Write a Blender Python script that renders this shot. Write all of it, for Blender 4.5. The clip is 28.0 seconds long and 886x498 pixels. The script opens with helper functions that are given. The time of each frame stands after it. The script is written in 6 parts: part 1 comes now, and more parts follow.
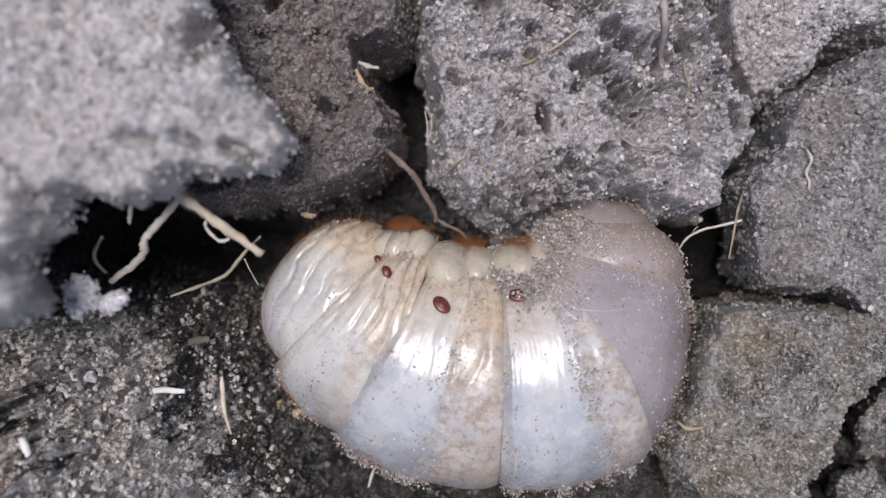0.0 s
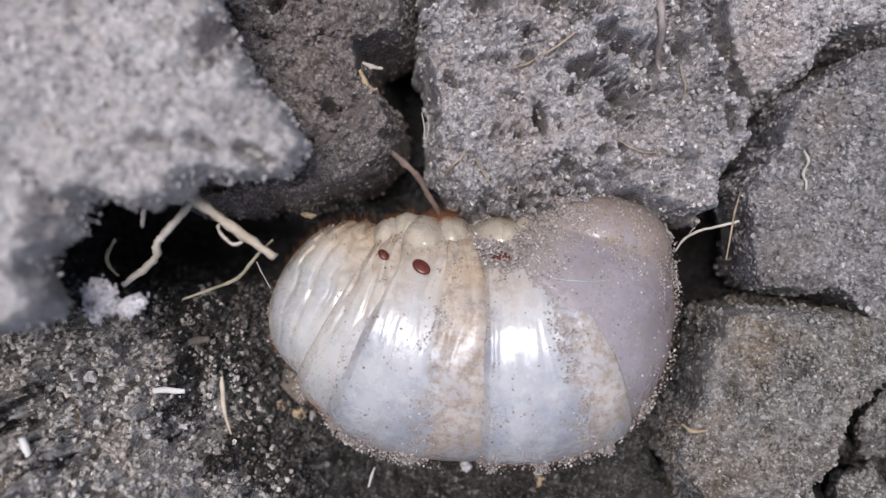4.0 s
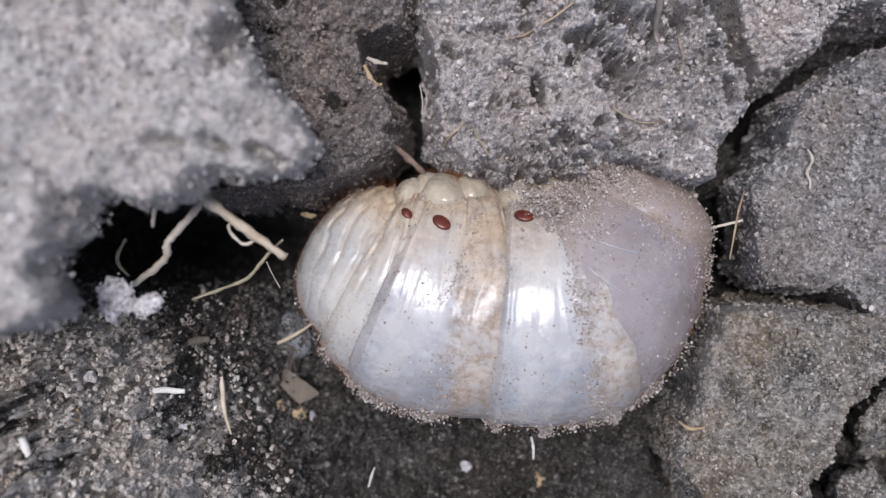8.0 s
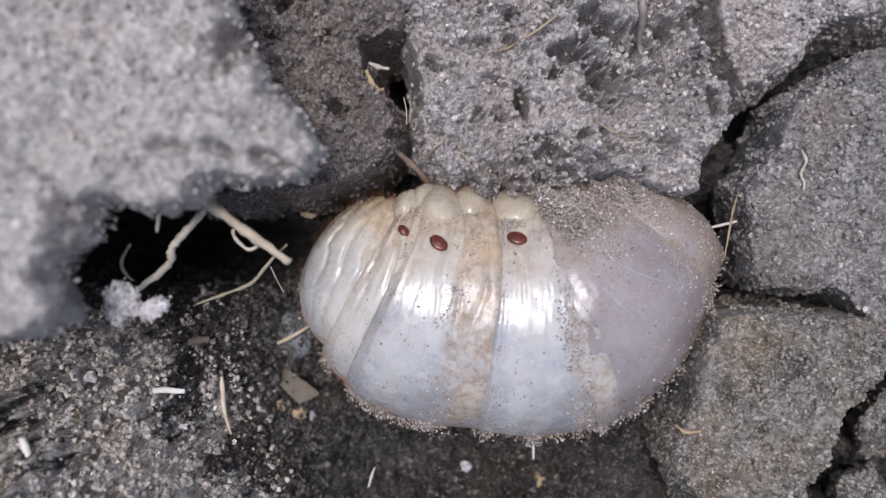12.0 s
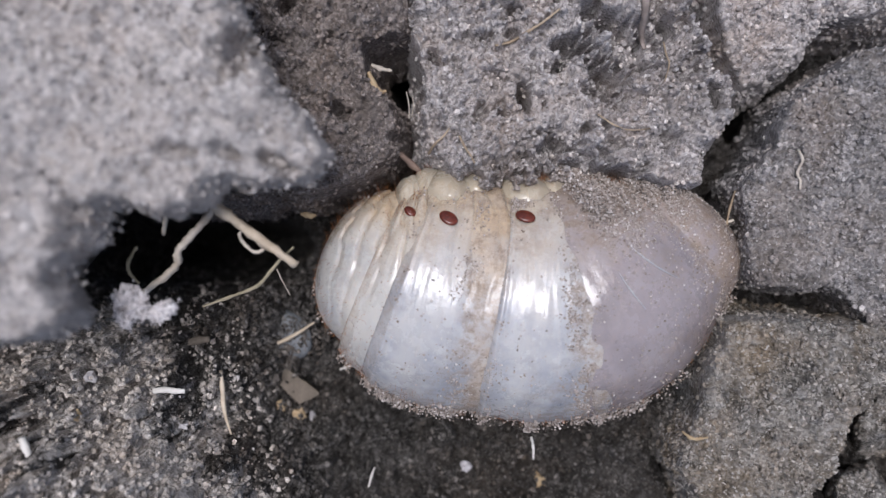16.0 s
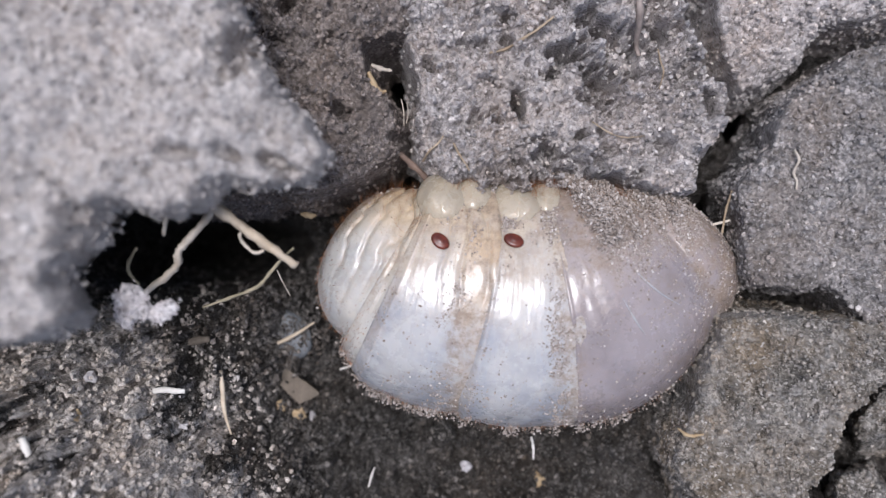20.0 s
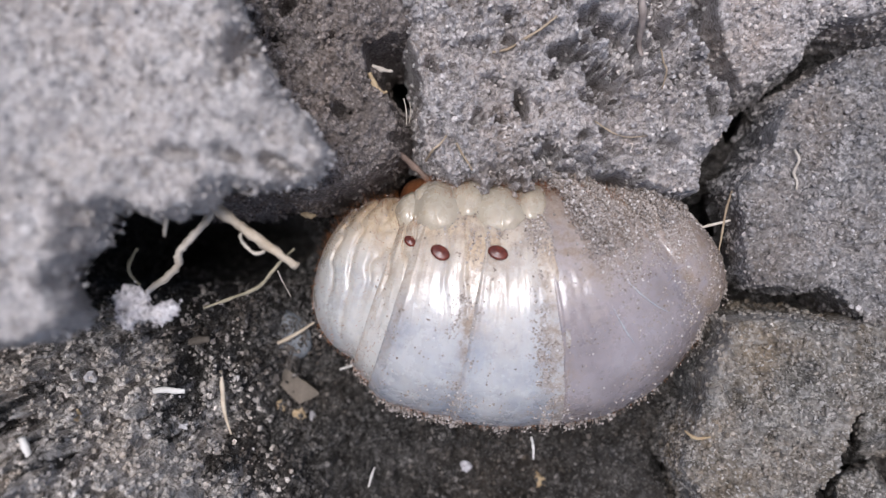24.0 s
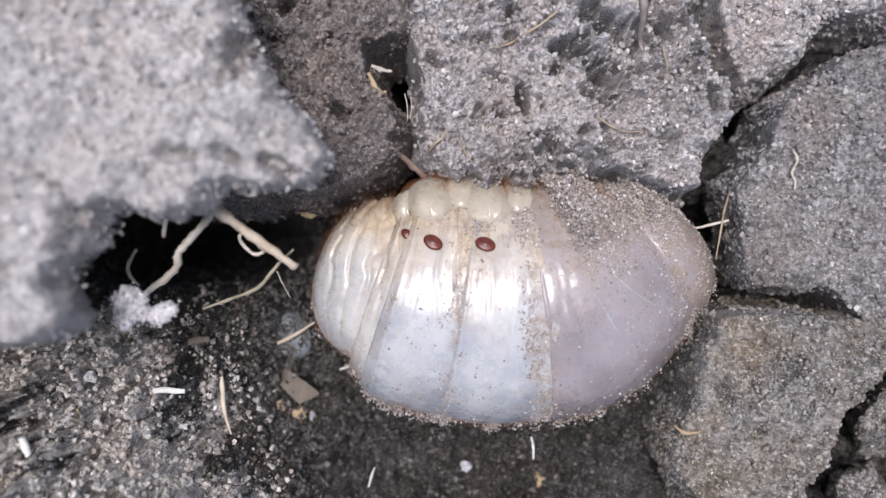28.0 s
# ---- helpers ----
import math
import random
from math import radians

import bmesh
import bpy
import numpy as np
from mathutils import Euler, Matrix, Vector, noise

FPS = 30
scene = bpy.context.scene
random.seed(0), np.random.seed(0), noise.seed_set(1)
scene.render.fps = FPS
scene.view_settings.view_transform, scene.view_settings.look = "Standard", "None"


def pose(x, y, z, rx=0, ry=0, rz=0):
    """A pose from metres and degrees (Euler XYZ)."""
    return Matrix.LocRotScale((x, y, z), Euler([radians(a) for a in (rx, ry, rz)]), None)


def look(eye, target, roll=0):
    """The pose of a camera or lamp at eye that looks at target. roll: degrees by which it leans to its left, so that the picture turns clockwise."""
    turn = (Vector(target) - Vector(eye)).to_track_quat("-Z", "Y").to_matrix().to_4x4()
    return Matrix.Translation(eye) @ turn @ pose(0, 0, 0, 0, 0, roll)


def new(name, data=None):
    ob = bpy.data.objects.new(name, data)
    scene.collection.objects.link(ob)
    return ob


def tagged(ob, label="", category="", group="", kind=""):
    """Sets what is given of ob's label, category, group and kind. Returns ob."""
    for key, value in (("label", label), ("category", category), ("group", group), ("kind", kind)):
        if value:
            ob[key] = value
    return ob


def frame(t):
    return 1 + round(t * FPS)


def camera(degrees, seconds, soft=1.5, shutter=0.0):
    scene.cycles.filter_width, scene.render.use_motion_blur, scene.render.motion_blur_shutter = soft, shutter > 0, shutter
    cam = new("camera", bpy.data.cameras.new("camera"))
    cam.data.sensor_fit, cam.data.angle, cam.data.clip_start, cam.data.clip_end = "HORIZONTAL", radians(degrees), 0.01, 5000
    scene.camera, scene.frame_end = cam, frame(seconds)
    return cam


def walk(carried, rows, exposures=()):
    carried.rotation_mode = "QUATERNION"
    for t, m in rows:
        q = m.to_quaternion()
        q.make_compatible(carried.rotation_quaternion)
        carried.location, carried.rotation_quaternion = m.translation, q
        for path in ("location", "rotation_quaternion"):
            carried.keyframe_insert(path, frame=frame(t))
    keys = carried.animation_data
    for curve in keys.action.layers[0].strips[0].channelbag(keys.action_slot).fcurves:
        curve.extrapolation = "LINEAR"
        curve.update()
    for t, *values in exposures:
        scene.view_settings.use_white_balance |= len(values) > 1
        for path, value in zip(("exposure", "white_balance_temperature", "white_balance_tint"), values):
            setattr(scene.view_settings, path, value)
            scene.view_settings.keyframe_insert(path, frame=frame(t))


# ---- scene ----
cam = camera(55, 28.0, soft=1.25)
cam.data.dof.use_dof = True
cam.data.dof.focus_distance, cam.data.dof.aperture_fstop = 0.0725, 20.0
STAND = pose(0, 0, 0.087)
walk(cam, [(0.0, STAND), (28.0, STAND)], [(0.0, 0.81, 6250, 14), (4.0, 0.81, 6250, 14), (7.0, 0.80, 6250, 14), (12.0, 0.74, 6250, 14), (16.0, 0.67, 6250, 14), (18.0, 0.85, 6250, 14), (21.0, 0.88, 6250, 14), (25.0, 0.87, 6250, 14), (26.5, 1.01, 6250, 14), (28.0, 1.08, 6250, 14)])

# ---- light: bright overcast day, the light strongest from above and a little from the far side ----
sky_world = bpy.data.worlds.new("sky")
scene.world = sky_world
sky_world.use_nodes = True
wn, wl = sky_world.node_tree.nodes, sky_world.node_tree.links
sky = wn.new("ShaderNodeTexSky")
sky.sky_type, sky.sun_disc = "NISHITA", False
sky.sun_elevation, sky.sun_rotation = radians(82), radians(-39)
sky.dust_density, sky.air_density = 3.0, 1.0
wl.new(sky.outputs["Color"], wn["Background"].inputs["Color"])
wn["Background"].inputs["Strength"].default_value = 0.070
sun = new("sun", bpy.data.lights.new("sun", "SUN"))
sun.data.energy, sun.data.angle, sun.data.color = 2.15, radians(27), (0.99, 0.982, 0.985)
sun.matrix_world = look((-0.08, 0.10, 0.91), (0, 0, 0))

MM = 0.001


# ---- materials ----
def material(name, roughness=0.9, specular=0.3):
    mat = bpy.data.materials.new(name)
    mat.use_nodes = True
    nt = mat.node_tree
    bsdf = nt.nodes["Principled BSDF"]
    bsdf.inputs["Roughness"].default_value = roughness
    bsdf.inputs["Specular IOR Level"].default_value = specular
    return mat, nt, bsdf


def coords(nt):
    return nt.nodes.new("ShaderNodeTexCoord").outputs["Object"]


def noise_tex(nt, vec, scale, detail=4.0, rough=0.6):
    n = nt.nodes.new("ShaderNodeTexNoise")
    n.inputs["Scale"].default_value, n.inputs["Detail"].default_value, n.inputs["Roughness"].default_value = scale, detail, rough
    nt.links.new(vec, n.inputs["Vector"])
    return n.outputs["Fac"]


def ramp(nt, fac, stops):
    r = nt.nodes.new("ShaderNodeValToRGB")
    while len(r.color_ramp.elements) < len(stops):
        r.color_ramp.elements.new(0.5)
    for e, (p, c) in zip(r.color_ramp.elements, stops):
        e.position, e.color = p, (*c, 1)
    nt.links.new(fac, r.inputs["Fac"])
    return r.outputs["Color"]


def blend(nt, fac, a, b, mode="MIX"):
    m = nt.nodes.new("ShaderNodeMix")
    m.data_type, m.blend_type = "RGBA", mode
    for sock, v in ((m.inputs["Factor"], fac), (m.inputs["A"], a), (m.inputs["B"], b)):
        if isinstance(v, (int, float)):
            sock.default_value = v
        elif isinstance(v, tuple):
            sock.default_value = (*v, 1)
        else:
            nt.links.new(v, sock)
    return m.outputs["Result"]


def bump(nt, bsdf, height, strength, distance):
    b = nt.nodes.new("ShaderNodeBump")
    b.inputs["Strength"].default_value, b.inputs["Distance"].default_value = strength, distance
    nt.links.new(height, b.inputs["Height"])
    nt.links.new(b.outputs["Normal"], bsdf.inputs["Normal"])


def soil_material(name, dark, mid, light, warm, warm_amount=0.35, speck=0.04, vary=False, spread=0.25, over=None, bloom=0.2):
    """Dry crumbly soil: every grain its own grey, brown patches, pale sand grains and dark humus specks."""
    mat, nt, bsdf = material(name, 0.95, 0.15)
    co = coords(nt)
    warp = nt.nodes.new("ShaderNodeMix")
    warp.data_type = "VECTOR"
    warp.inputs["Factor"].default_value = 0.0004
    jit = nt.nodes.new("ShaderNodeTexNoise")
    jit.inputs["Scale"].default_value = 2500
    nt.links.new(co, jit.inputs["Vector"])
    nt.links.new(co, warp.inputs["A"])
    nt.links.new(jit.outputs["Color"], warp.inputs["B"])
    vor = nt.nodes.new("ShaderNodeTexVoronoi")
    vor.inputs["Scale"].default_value = 4600
    nt.links.new(warp.outputs["Result"], vor.inputs["Vector"])
    sep = nt.nodes.new("ShaderNodeSeparateColor")
    nt.links.new(vor.outputs["Color"], sep.inputs["Color"])
    mixv = nt.nodes.new("ShaderNodeMath")
    mixv.operation = "MULTIPLY_ADD"
    nt.links.new(sep.outputs["Blue"], mixv.inputs[0])
    mixv.inputs[1].default_value = 0.34
    nt.links.new(noise_tex(nt, co, 700, 7, 0.75), mixv.inputs[2])
    base = ramp(nt, mixv.outputs[0], ((0.42, dark), (0.68, mid), (0.98, light)))
    patch = ramp(nt, noise_tex(nt, co, 120, 6, 0.65), ((0.44, (0, 0, 0)), (0.66, (warm_amount, warm_amount, warm_amount))))
    base = blend(nt, patch, base, blend(nt, 0.55, base, warm))
    shift = nt.nodes.new("ShaderNodeMapping")
    shift.inputs["Location"].default_value = (0.31, 0.17, 0.05)
    nt.links.new(co, shift.inputs["Vector"])
    crust = ramp(nt, noise_tex(nt, shift.outputs["Vector"], 170, 8, 0.7), ((0.50, (0, 0, 0)), (0.66, (bloom, bloom, bloom))))
    base = blend(nt, crust, base, light)
    damp = ramp(nt, noise_tex(nt, shift.outputs["Vector"], 95, 7, 0.7), ((0.36, (0.5, 0.5, 0.5)), (0.48, (0, 0, 0))))
    base = blend(nt, damp, base, dark)
    grain = ramp(nt, sep.outputs["Red"], ((1 - speck - 0.01, (0, 0, 0)), (1 - speck, (0.85, 0.85, 0.85))))
    base = blend(nt, grain, base, light)
    humus = ramp(nt, sep.outputs["Green"], ((0.90, (0, 0, 0)), (0.91, (0.45, 0.45, 0.45))))
    base = blend(nt, humus, base, (0.04, 0.034, 0.03))
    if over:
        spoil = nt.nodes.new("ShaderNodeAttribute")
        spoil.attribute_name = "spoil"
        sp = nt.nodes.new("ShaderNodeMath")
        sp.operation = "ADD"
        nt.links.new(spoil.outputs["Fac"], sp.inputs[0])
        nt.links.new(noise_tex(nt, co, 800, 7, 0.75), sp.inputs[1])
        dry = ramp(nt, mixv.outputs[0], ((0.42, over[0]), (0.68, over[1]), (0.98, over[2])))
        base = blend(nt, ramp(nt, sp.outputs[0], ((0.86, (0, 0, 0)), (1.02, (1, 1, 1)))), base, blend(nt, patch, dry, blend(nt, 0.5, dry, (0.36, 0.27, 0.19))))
    if vary:
        geo = nt.nodes.new("ShaderNodeNewGeometry")
        tone = ramp(nt, geo.outputs["Random Per Island"], ((0.0, (1 - spread, 1 - spread, 1 - spread)), (0.6, (0.98, 0.98, 0.98)), (0.88, (1 + 0.8 * spread, 1 + 0.76 * spread, 1 + 0.7 * spread)), (1.0, (1 + 1.6 * spread, 1 + 1.55 * spread, 1 + 1.45 * spread))))
        base = blend(nt, 1.0, base, tone, "MULTIPLY")
    nt.links.new(base, bsdf.inputs["Base Color"])
    bump(nt, bsdf, noise_tex(nt, co, 3200, 6, 0.8), 0.8, 0.00028)
    return mat


SOIL_PALE = soil_material("pale_dry_soil", (0.267, 0.247, 0.237), (0.452, 0.421, 0.409), (0.601, 0.576, 0.559), (0.401, 0.326, 0.267), 0.7, bloom=0.4)
SOIL_BROWN = soil_material("brown_grey_soil", (0.0892, 0.0769, 0.0695), (0.182, 0.157, 0.144), (0.341, 0.305, 0.285), (0.179, 0.126, 0.0888), 0.7)
SOIL_GREY = soil_material("grey_soil", (0.192, 0.178, 0.171), (0.414, 0.385, 0.377), (0.635, 0.606, 0.596), (0.424, 0.322, 0.25), 0.8, bloom=0.45)
SOIL_DULL = soil_material("dull_grey_soil", (0.0963, 0.0909, 0.0877), (0.213, 0.203, 0.197), (0.449, 0.427, 0.417), (0.278, 0.213, 0.166), 0.7, bloom=0.35)
SOIL_TAN = soil_material("tan_crusted_soil", (0.0596, 0.0551, 0.0499), (0.148, 0.139, 0.125), (0.402, 0.38, 0.351), (0.283, 0.212, 0.135), 0.95, 0.14, bloom=0.6)
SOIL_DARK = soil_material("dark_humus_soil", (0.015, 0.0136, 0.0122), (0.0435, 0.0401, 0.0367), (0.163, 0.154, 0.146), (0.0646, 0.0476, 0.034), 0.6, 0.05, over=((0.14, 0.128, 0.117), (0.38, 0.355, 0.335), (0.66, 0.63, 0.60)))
SOIL_CRUMB = soil_material("mixed_loose_crumbs", (0.0299, 0.0274, 0.0248), (0.0848, 0.0788, 0.0733), (0.219, 0.206, 0.194), (0.13, 0.0945, 0.0669), 0.75, 0.03, True, 0.35)


def plain_material(name, a, b, scale=600, roughness=0.7, specular=0.3, relief=0.0002):
    mat, nt, bsdf = material(name, roughness, specular)
    co = coords(nt)
    nt.links.new(ramp(nt, noise_tex(nt, co, scale, 5, 0.65), ((0.3, a), (0.7, b))), bsdf.inputs["Base Color"])
    bump(nt, bsdf, noise_tex(nt, co, scale * 3, 4, 0.6), 0.6, relief)
    return mat


ROOT_PALE = plain_material("pale_root", (0.30, 0.25, 0.20), (0.55, 0.50, 0.43))
ROOT_TAN = plain_material("tan_dry_root", (0.19, 0.14, 0.09), (0.38, 0.30, 0.21))
ROOT_BROWN = plain_material("brown_root", (0.10, 0.065, 0.05), (0.22, 0.16, 0.13))
STICK_TAN = plain_material("bleached_straw", (0.34, 0.27, 0.19), (0.55, 0.47, 0.37))
STRAW_WHITE = plain_material("white_straw", (0.42, 0.40, 0.36), (0.62, 0.60, 0.57))
BARK = plain_material("old_bark", (0.055, 0.045, 0.034), (0.135, 0.11, 0.085), 500)
SEED_TAN = plain_material("tan_husk", (0.26, 0.18, 0.10), (0.44, 0.34, 0.21), 1500)
ROOT_GREY = plain_material("grey_brown_root", (0.16, 0.13, 0.115), (0.34, 0.29, 0.26))
ROOT_OLIVE = plain_material("olive_rootlet", (0.16, 0.14, 0.09), (0.32, 0.28, 0.20))
CRUMB_WHITE = plain_material("pale_crumb", (0.30, 0.285, 0.29), (0.52, 0.50, 0.505), 1400, 0.95, 0.1)


def skin_material(name, main, deep, cream, gloss=0.2, dirt=0.5, wrinkle=1.6):
    """Moist translucent larva skin: tan in the folds (attribute fold), faint blotches, rubbed-in soil stains."""
    mat, nt, bsdf = material(name, gloss, 0.5)
    co = coords(nt)
    col = blend(nt, ramp(nt, noise_tex(nt, co, 170, 5, 0.6), ((0.40, (0, 0, 0)), (0.62, (1, 1, 1)))), main, deep)
    fold = nt.nodes.new("ShaderNodeAttribute")
    fold.attribute_name = "fold"
    fm = nt.nodes.new("ShaderNodeMath")
    fm.operation = "MULTIPLY"
    nt.links.new(fold.outputs["Fac"], fm.inputs[0])
    nt.links.new(ramp(nt, noise_tex(nt, co, 420, 4, 0.65), ((0.36, (0.1, 0.1, 0.1)), (0.60, (0.95, 0.95, 0.95)))), fm.inputs[1])
    warm = nt.nodes.new("ShaderNodeAttribute")
    warm.attribute_name = "warm"
    wm = nt.nodes.new("ShaderNodeMath")
    wm.operation = "MULTIPLY"
    nt.links.new(warm.outputs["Fac"], wm.inputs[0])
    nt.links.new(ramp(nt, noise_tex(nt, co, 220, 5, 0.6), ((0.3, (0.45, 0.45, 0.45)), (0.6, (1, 1, 1)))), wm.inputs[1])
    col = blend(nt, wm.outputs[0], col, (0.52, 0.40, 0.26))
    col = blend(nt, fm.outputs[0], col, cream)
    stain = ramp(nt, noise_tex(nt, co, 950, 8, 0.8), ((0.44, (0, 0, 0)), (0.60, (dirt, dirt, dirt))))
    patch = ramp(nt, noise_tex(nt, co, 120, 3, 0.5), ((0.42, (0, 0, 0)), (0.62, (1, 1, 1))))
    sm = nt.nodes.new("ShaderNodeMath")
    sm.operation = "MULTIPLY"
    nt.links.new(stain, sm.inputs[0])
    grime = nt.nodes.new("ShaderNodeAttribute")
    grime.attribute_name = "grime"
    gm = nt.nodes.new("ShaderNodeMath")
    gm.operation, gm.use_clamp = "ADD", True
    nt.links.new(grime.outputs["Fac"], gm.inputs[0])
    half = nt.nodes.new("ShaderNodeMath")
    half.operation = "MULTIPLY"
    nt.links.new(patch, half.inputs[0])
    half.inputs[1].default_value = 0.5
    nt.links.new(half.outputs[0], gm.inputs[1])
    nt.links.new(gm.outputs[0], sm.inputs[1])
    col = blend(nt, sm.outputs[0], col, (0.225, 0.17, 0.125))
    nt.links.new(col, bsdf.inputs["Base Color"])
    rr = nt.nodes.new("ShaderNodeMath")
    rr.operation = "MULTIPLY_ADD"
    nt.links.new(sm.outputs[0], rr.inputs[0])
    rr.inputs[1].default_value = 0.6
    nt.links.new(ramp(nt, noise_tex(nt, co, 300, 6, 0.7), ((0.46, (gloss * 0.8, gloss * 0.8, gloss * 0.8)), (0.56, (gloss * 2.4, gloss * 2.4, gloss * 2.4)))), rr.inputs[2])
    nt.links.new(rr.outputs[0], bsdf.inputs["Roughness"])
    bsdf.inputs["Subsurface Weight"].default_value = 0.35
    bsdf.inputs["Subsurface Radius"].default_value = (1.0, 0.75, 0.55)
    bsdf.inputs["Subsurface Scale"].default_value = 0.0014
    stretch = nt.nodes.new("ShaderNodeMapping")
    stretch.inputs["Scale"].default_value = (1.0, 0.16, 0.16)
    nt.links.new(co, stretch.inputs["Vector"])
    wr = nt.nodes.new("ShaderNodeMath")
    wr.operation = "MULTIPLY_ADD"
    nt.links.new(noise_tex(nt, stretch.outputs["Vector"], 1100, 5, 0.6), wr.inputs[0])
    wr.inputs[1].default_value = wrinkle
    nt.links.new(noise_tex(nt, co, 520, 5, 0.6), wr.inputs[2])
    bump(nt, bsdf, wr.outputs[0], 0.38, 0.00034)
    bsdf.inputs["Coat Weight"].default_value, bsdf.inputs["Coat Roughness"].default_value = 0.4, 0.16
    return mat


SKIN_CREAM = skin_material("cream_skin", (0.44, 0.425, 0.395), (0.30, 0.305, 0.31), (0.42, 0.29, 0.165), 0.26, 0.8, 0.8)
SKIN_LOBE = skin_material("lobe_skin", (0.42, 0.365, 0.28), (0.35, 0.30, 0.23), (0.40, 0.30, 0.20), 0.2, 0.5, 0.8)
SKIN_WHITE = skin_material("milky_skin", (0.405, 0.40, 0.395), (0.245, 0.258, 0.285), (0.42, 0.295, 0.175), 0.24, 0.85, 0.7)
SKIN_LILAC = skin_material("lilac_grey_skin", (0.275, 0.24, 0.242), (0.20, 0.173, 0.177), (0.34, 0.255, 0.18), 0.24, 0.95, 0.5)
SPIRACLE_RED, _nt, _b = material("red_brown_horn", 0.35, 0.5)
_nt.links.new(ramp(_nt, noise_tex(_nt, coords(_nt), 2500, 3), ((0.3, (0.045, 0.008, 0.004)), (0.7, (0.13, 0.026, 0.012)))), _b.inputs["Base Color"])
HORN = plain_material("orange_brown_horn", (0.075, 0.026, 0.010), (0.17, 0.065, 0.024), 500, 0.4, 0.5, 0.0001)
SOIL_CLING, _nt, _b = material("clinging_soil", 0.9, 0.2)
_geo = _nt.nodes.new("ShaderNodeNewGeometry")
_nt.links.new(ramp(_nt, _geo.outputs["Random Per Island"], ((0.0, (0.17, 0.135, 0.11)), (0.4, (0.27, 0.23, 0.20)), (0.9, (0.38, 0.34, 0.315)), (1.0, (0.56, 0.52, 0.49)))), _b.inputs["Base Color"])
BRISTLE, _nt, _b = material("rust_bristle", 0.5, 0.4)
_nt.links.new(ramp(_nt, noise_tex(_nt, coords(_nt), 300, 2), ((0.3, (0.16, 0.05, 0.015)), (0.7, (0.34, 0.14, 0.05)))), _b.inputs["Base Color"])

# the same soils broken into loose grains, each with its own tone
GRAIN_PALE = soil_material("pale_soil_grains", (0.267, 0.247, 0.237), (0.452, 0.421, 0.409), (0.601, 0.576, 0.559), (0.401, 0.326, 0.267), 0.5, 0.03, True)
GRAIN_BROWN = soil_material("brown_soil_grains", (0.0966, 0.0809, 0.0726), (0.201, 0.17, 0.153), (0.367, 0.326, 0.302), (0.191, 0.132, 0.0929), 0.8, 0.03, True)
GRAIN_GREY = soil_material("grey_soil_grains", (0.264, 0.246, 0.238), (0.422, 0.392, 0.383), (0.562, 0.537, 0.522), (0.382, 0.29, 0.223), 0.8, 0.06, True, 0.4)
GRAIN_DULL = soil_material("dull_soil_grains", (0.156, 0.147, 0.143), (0.259, 0.244, 0.239), (0.413, 0.397, 0.388), (0.291, 0.221, 0.17), 0.7, 0.06, True, 0.4)
GRAIN_TAN = soil_material("tan_soil_grains", (0.0739, 0.0673, 0.0606), (0.189, 0.172, 0.155), (0.46, 0.434, 0.403), (0.313, 0.234, 0.148), 0.95, 0.06, True)
GRAIN_LITTER = soil_material("grey_brown_litter_soil", (0.198, 0.177, 0.161), (0.459, 0.421, 0.383), (0.722, 0.678, 0.635), (0.394, 0.296, 0.208), 0.8, 0.02, True, 0.25)
GRAIN_OF = {SOIL_PALE: GRAIN_PALE, SOIL_BROWN: GRAIN_BROWN, SOIL_GREY: GRAIN_GREY, SOIL_DULL: GRAIN_DULL, SOIL_TAN: GRAIN_TAN, SOIL_DARK: SOIL_CRUMB}


# ---- noise on arrays ----
def _hash(ix, iy, iz, seed):
    h = (ix.astype(np.int64) * 374761393 + iy.astype(np.int64) * 668265263 + iz.astype(np.int64) * 2147483647 + seed * 974634777) & 0xFFFFFFFF
    h = ((h ^ (h >> 13)) * 1274126177) & 0xFFFFFFFF
    return ((h ^ (h >> 16)) & 0xFFFFFF) / float(0xFFFFFF)


def vnoise(x, y, seed):
    """Smooth value noise on a plane, -1 to 1."""
    ix, iy = np.floor(x), np.floor(y)
    fx, fy = x - ix, y - iy
    fx, fy = fx * fx * fx * (fx * (fx * 6 - 15) + 10), fy * fy * fy * (fy * (fy * 6 - 15) + 10)
    z = np.zeros_like(ix)
    a, b = _hash(ix, iy, z, seed), _hash(ix + 1, iy, z, seed)
    c, d = _hash(ix, iy + 1, z, seed), _hash(ix + 1, iy + 1, z, seed)
    return (a + (b - a) * fx + (c - a) * fy + (a - b - c + d) * fx * fy) * 2 - 1


def fbm(x, y, size, octaves, seed, gain=0.55):
    out, amp, tot = 0, 1.0, 0.0
    for o in range(octaves):
        ca, sa = math.cos(o * 1.1 + seed), math.sin(o * 1.1 + seed)
        u, v = (x * ca - y * sa) / size, (x * sa + y * ca) / size
        out = out + amp * vnoise(u + 17.3 * o, v - 9.1 * o, seed + o)
        tot += amp
        amp, size = amp * gain, size * 0.5
    return out / tot


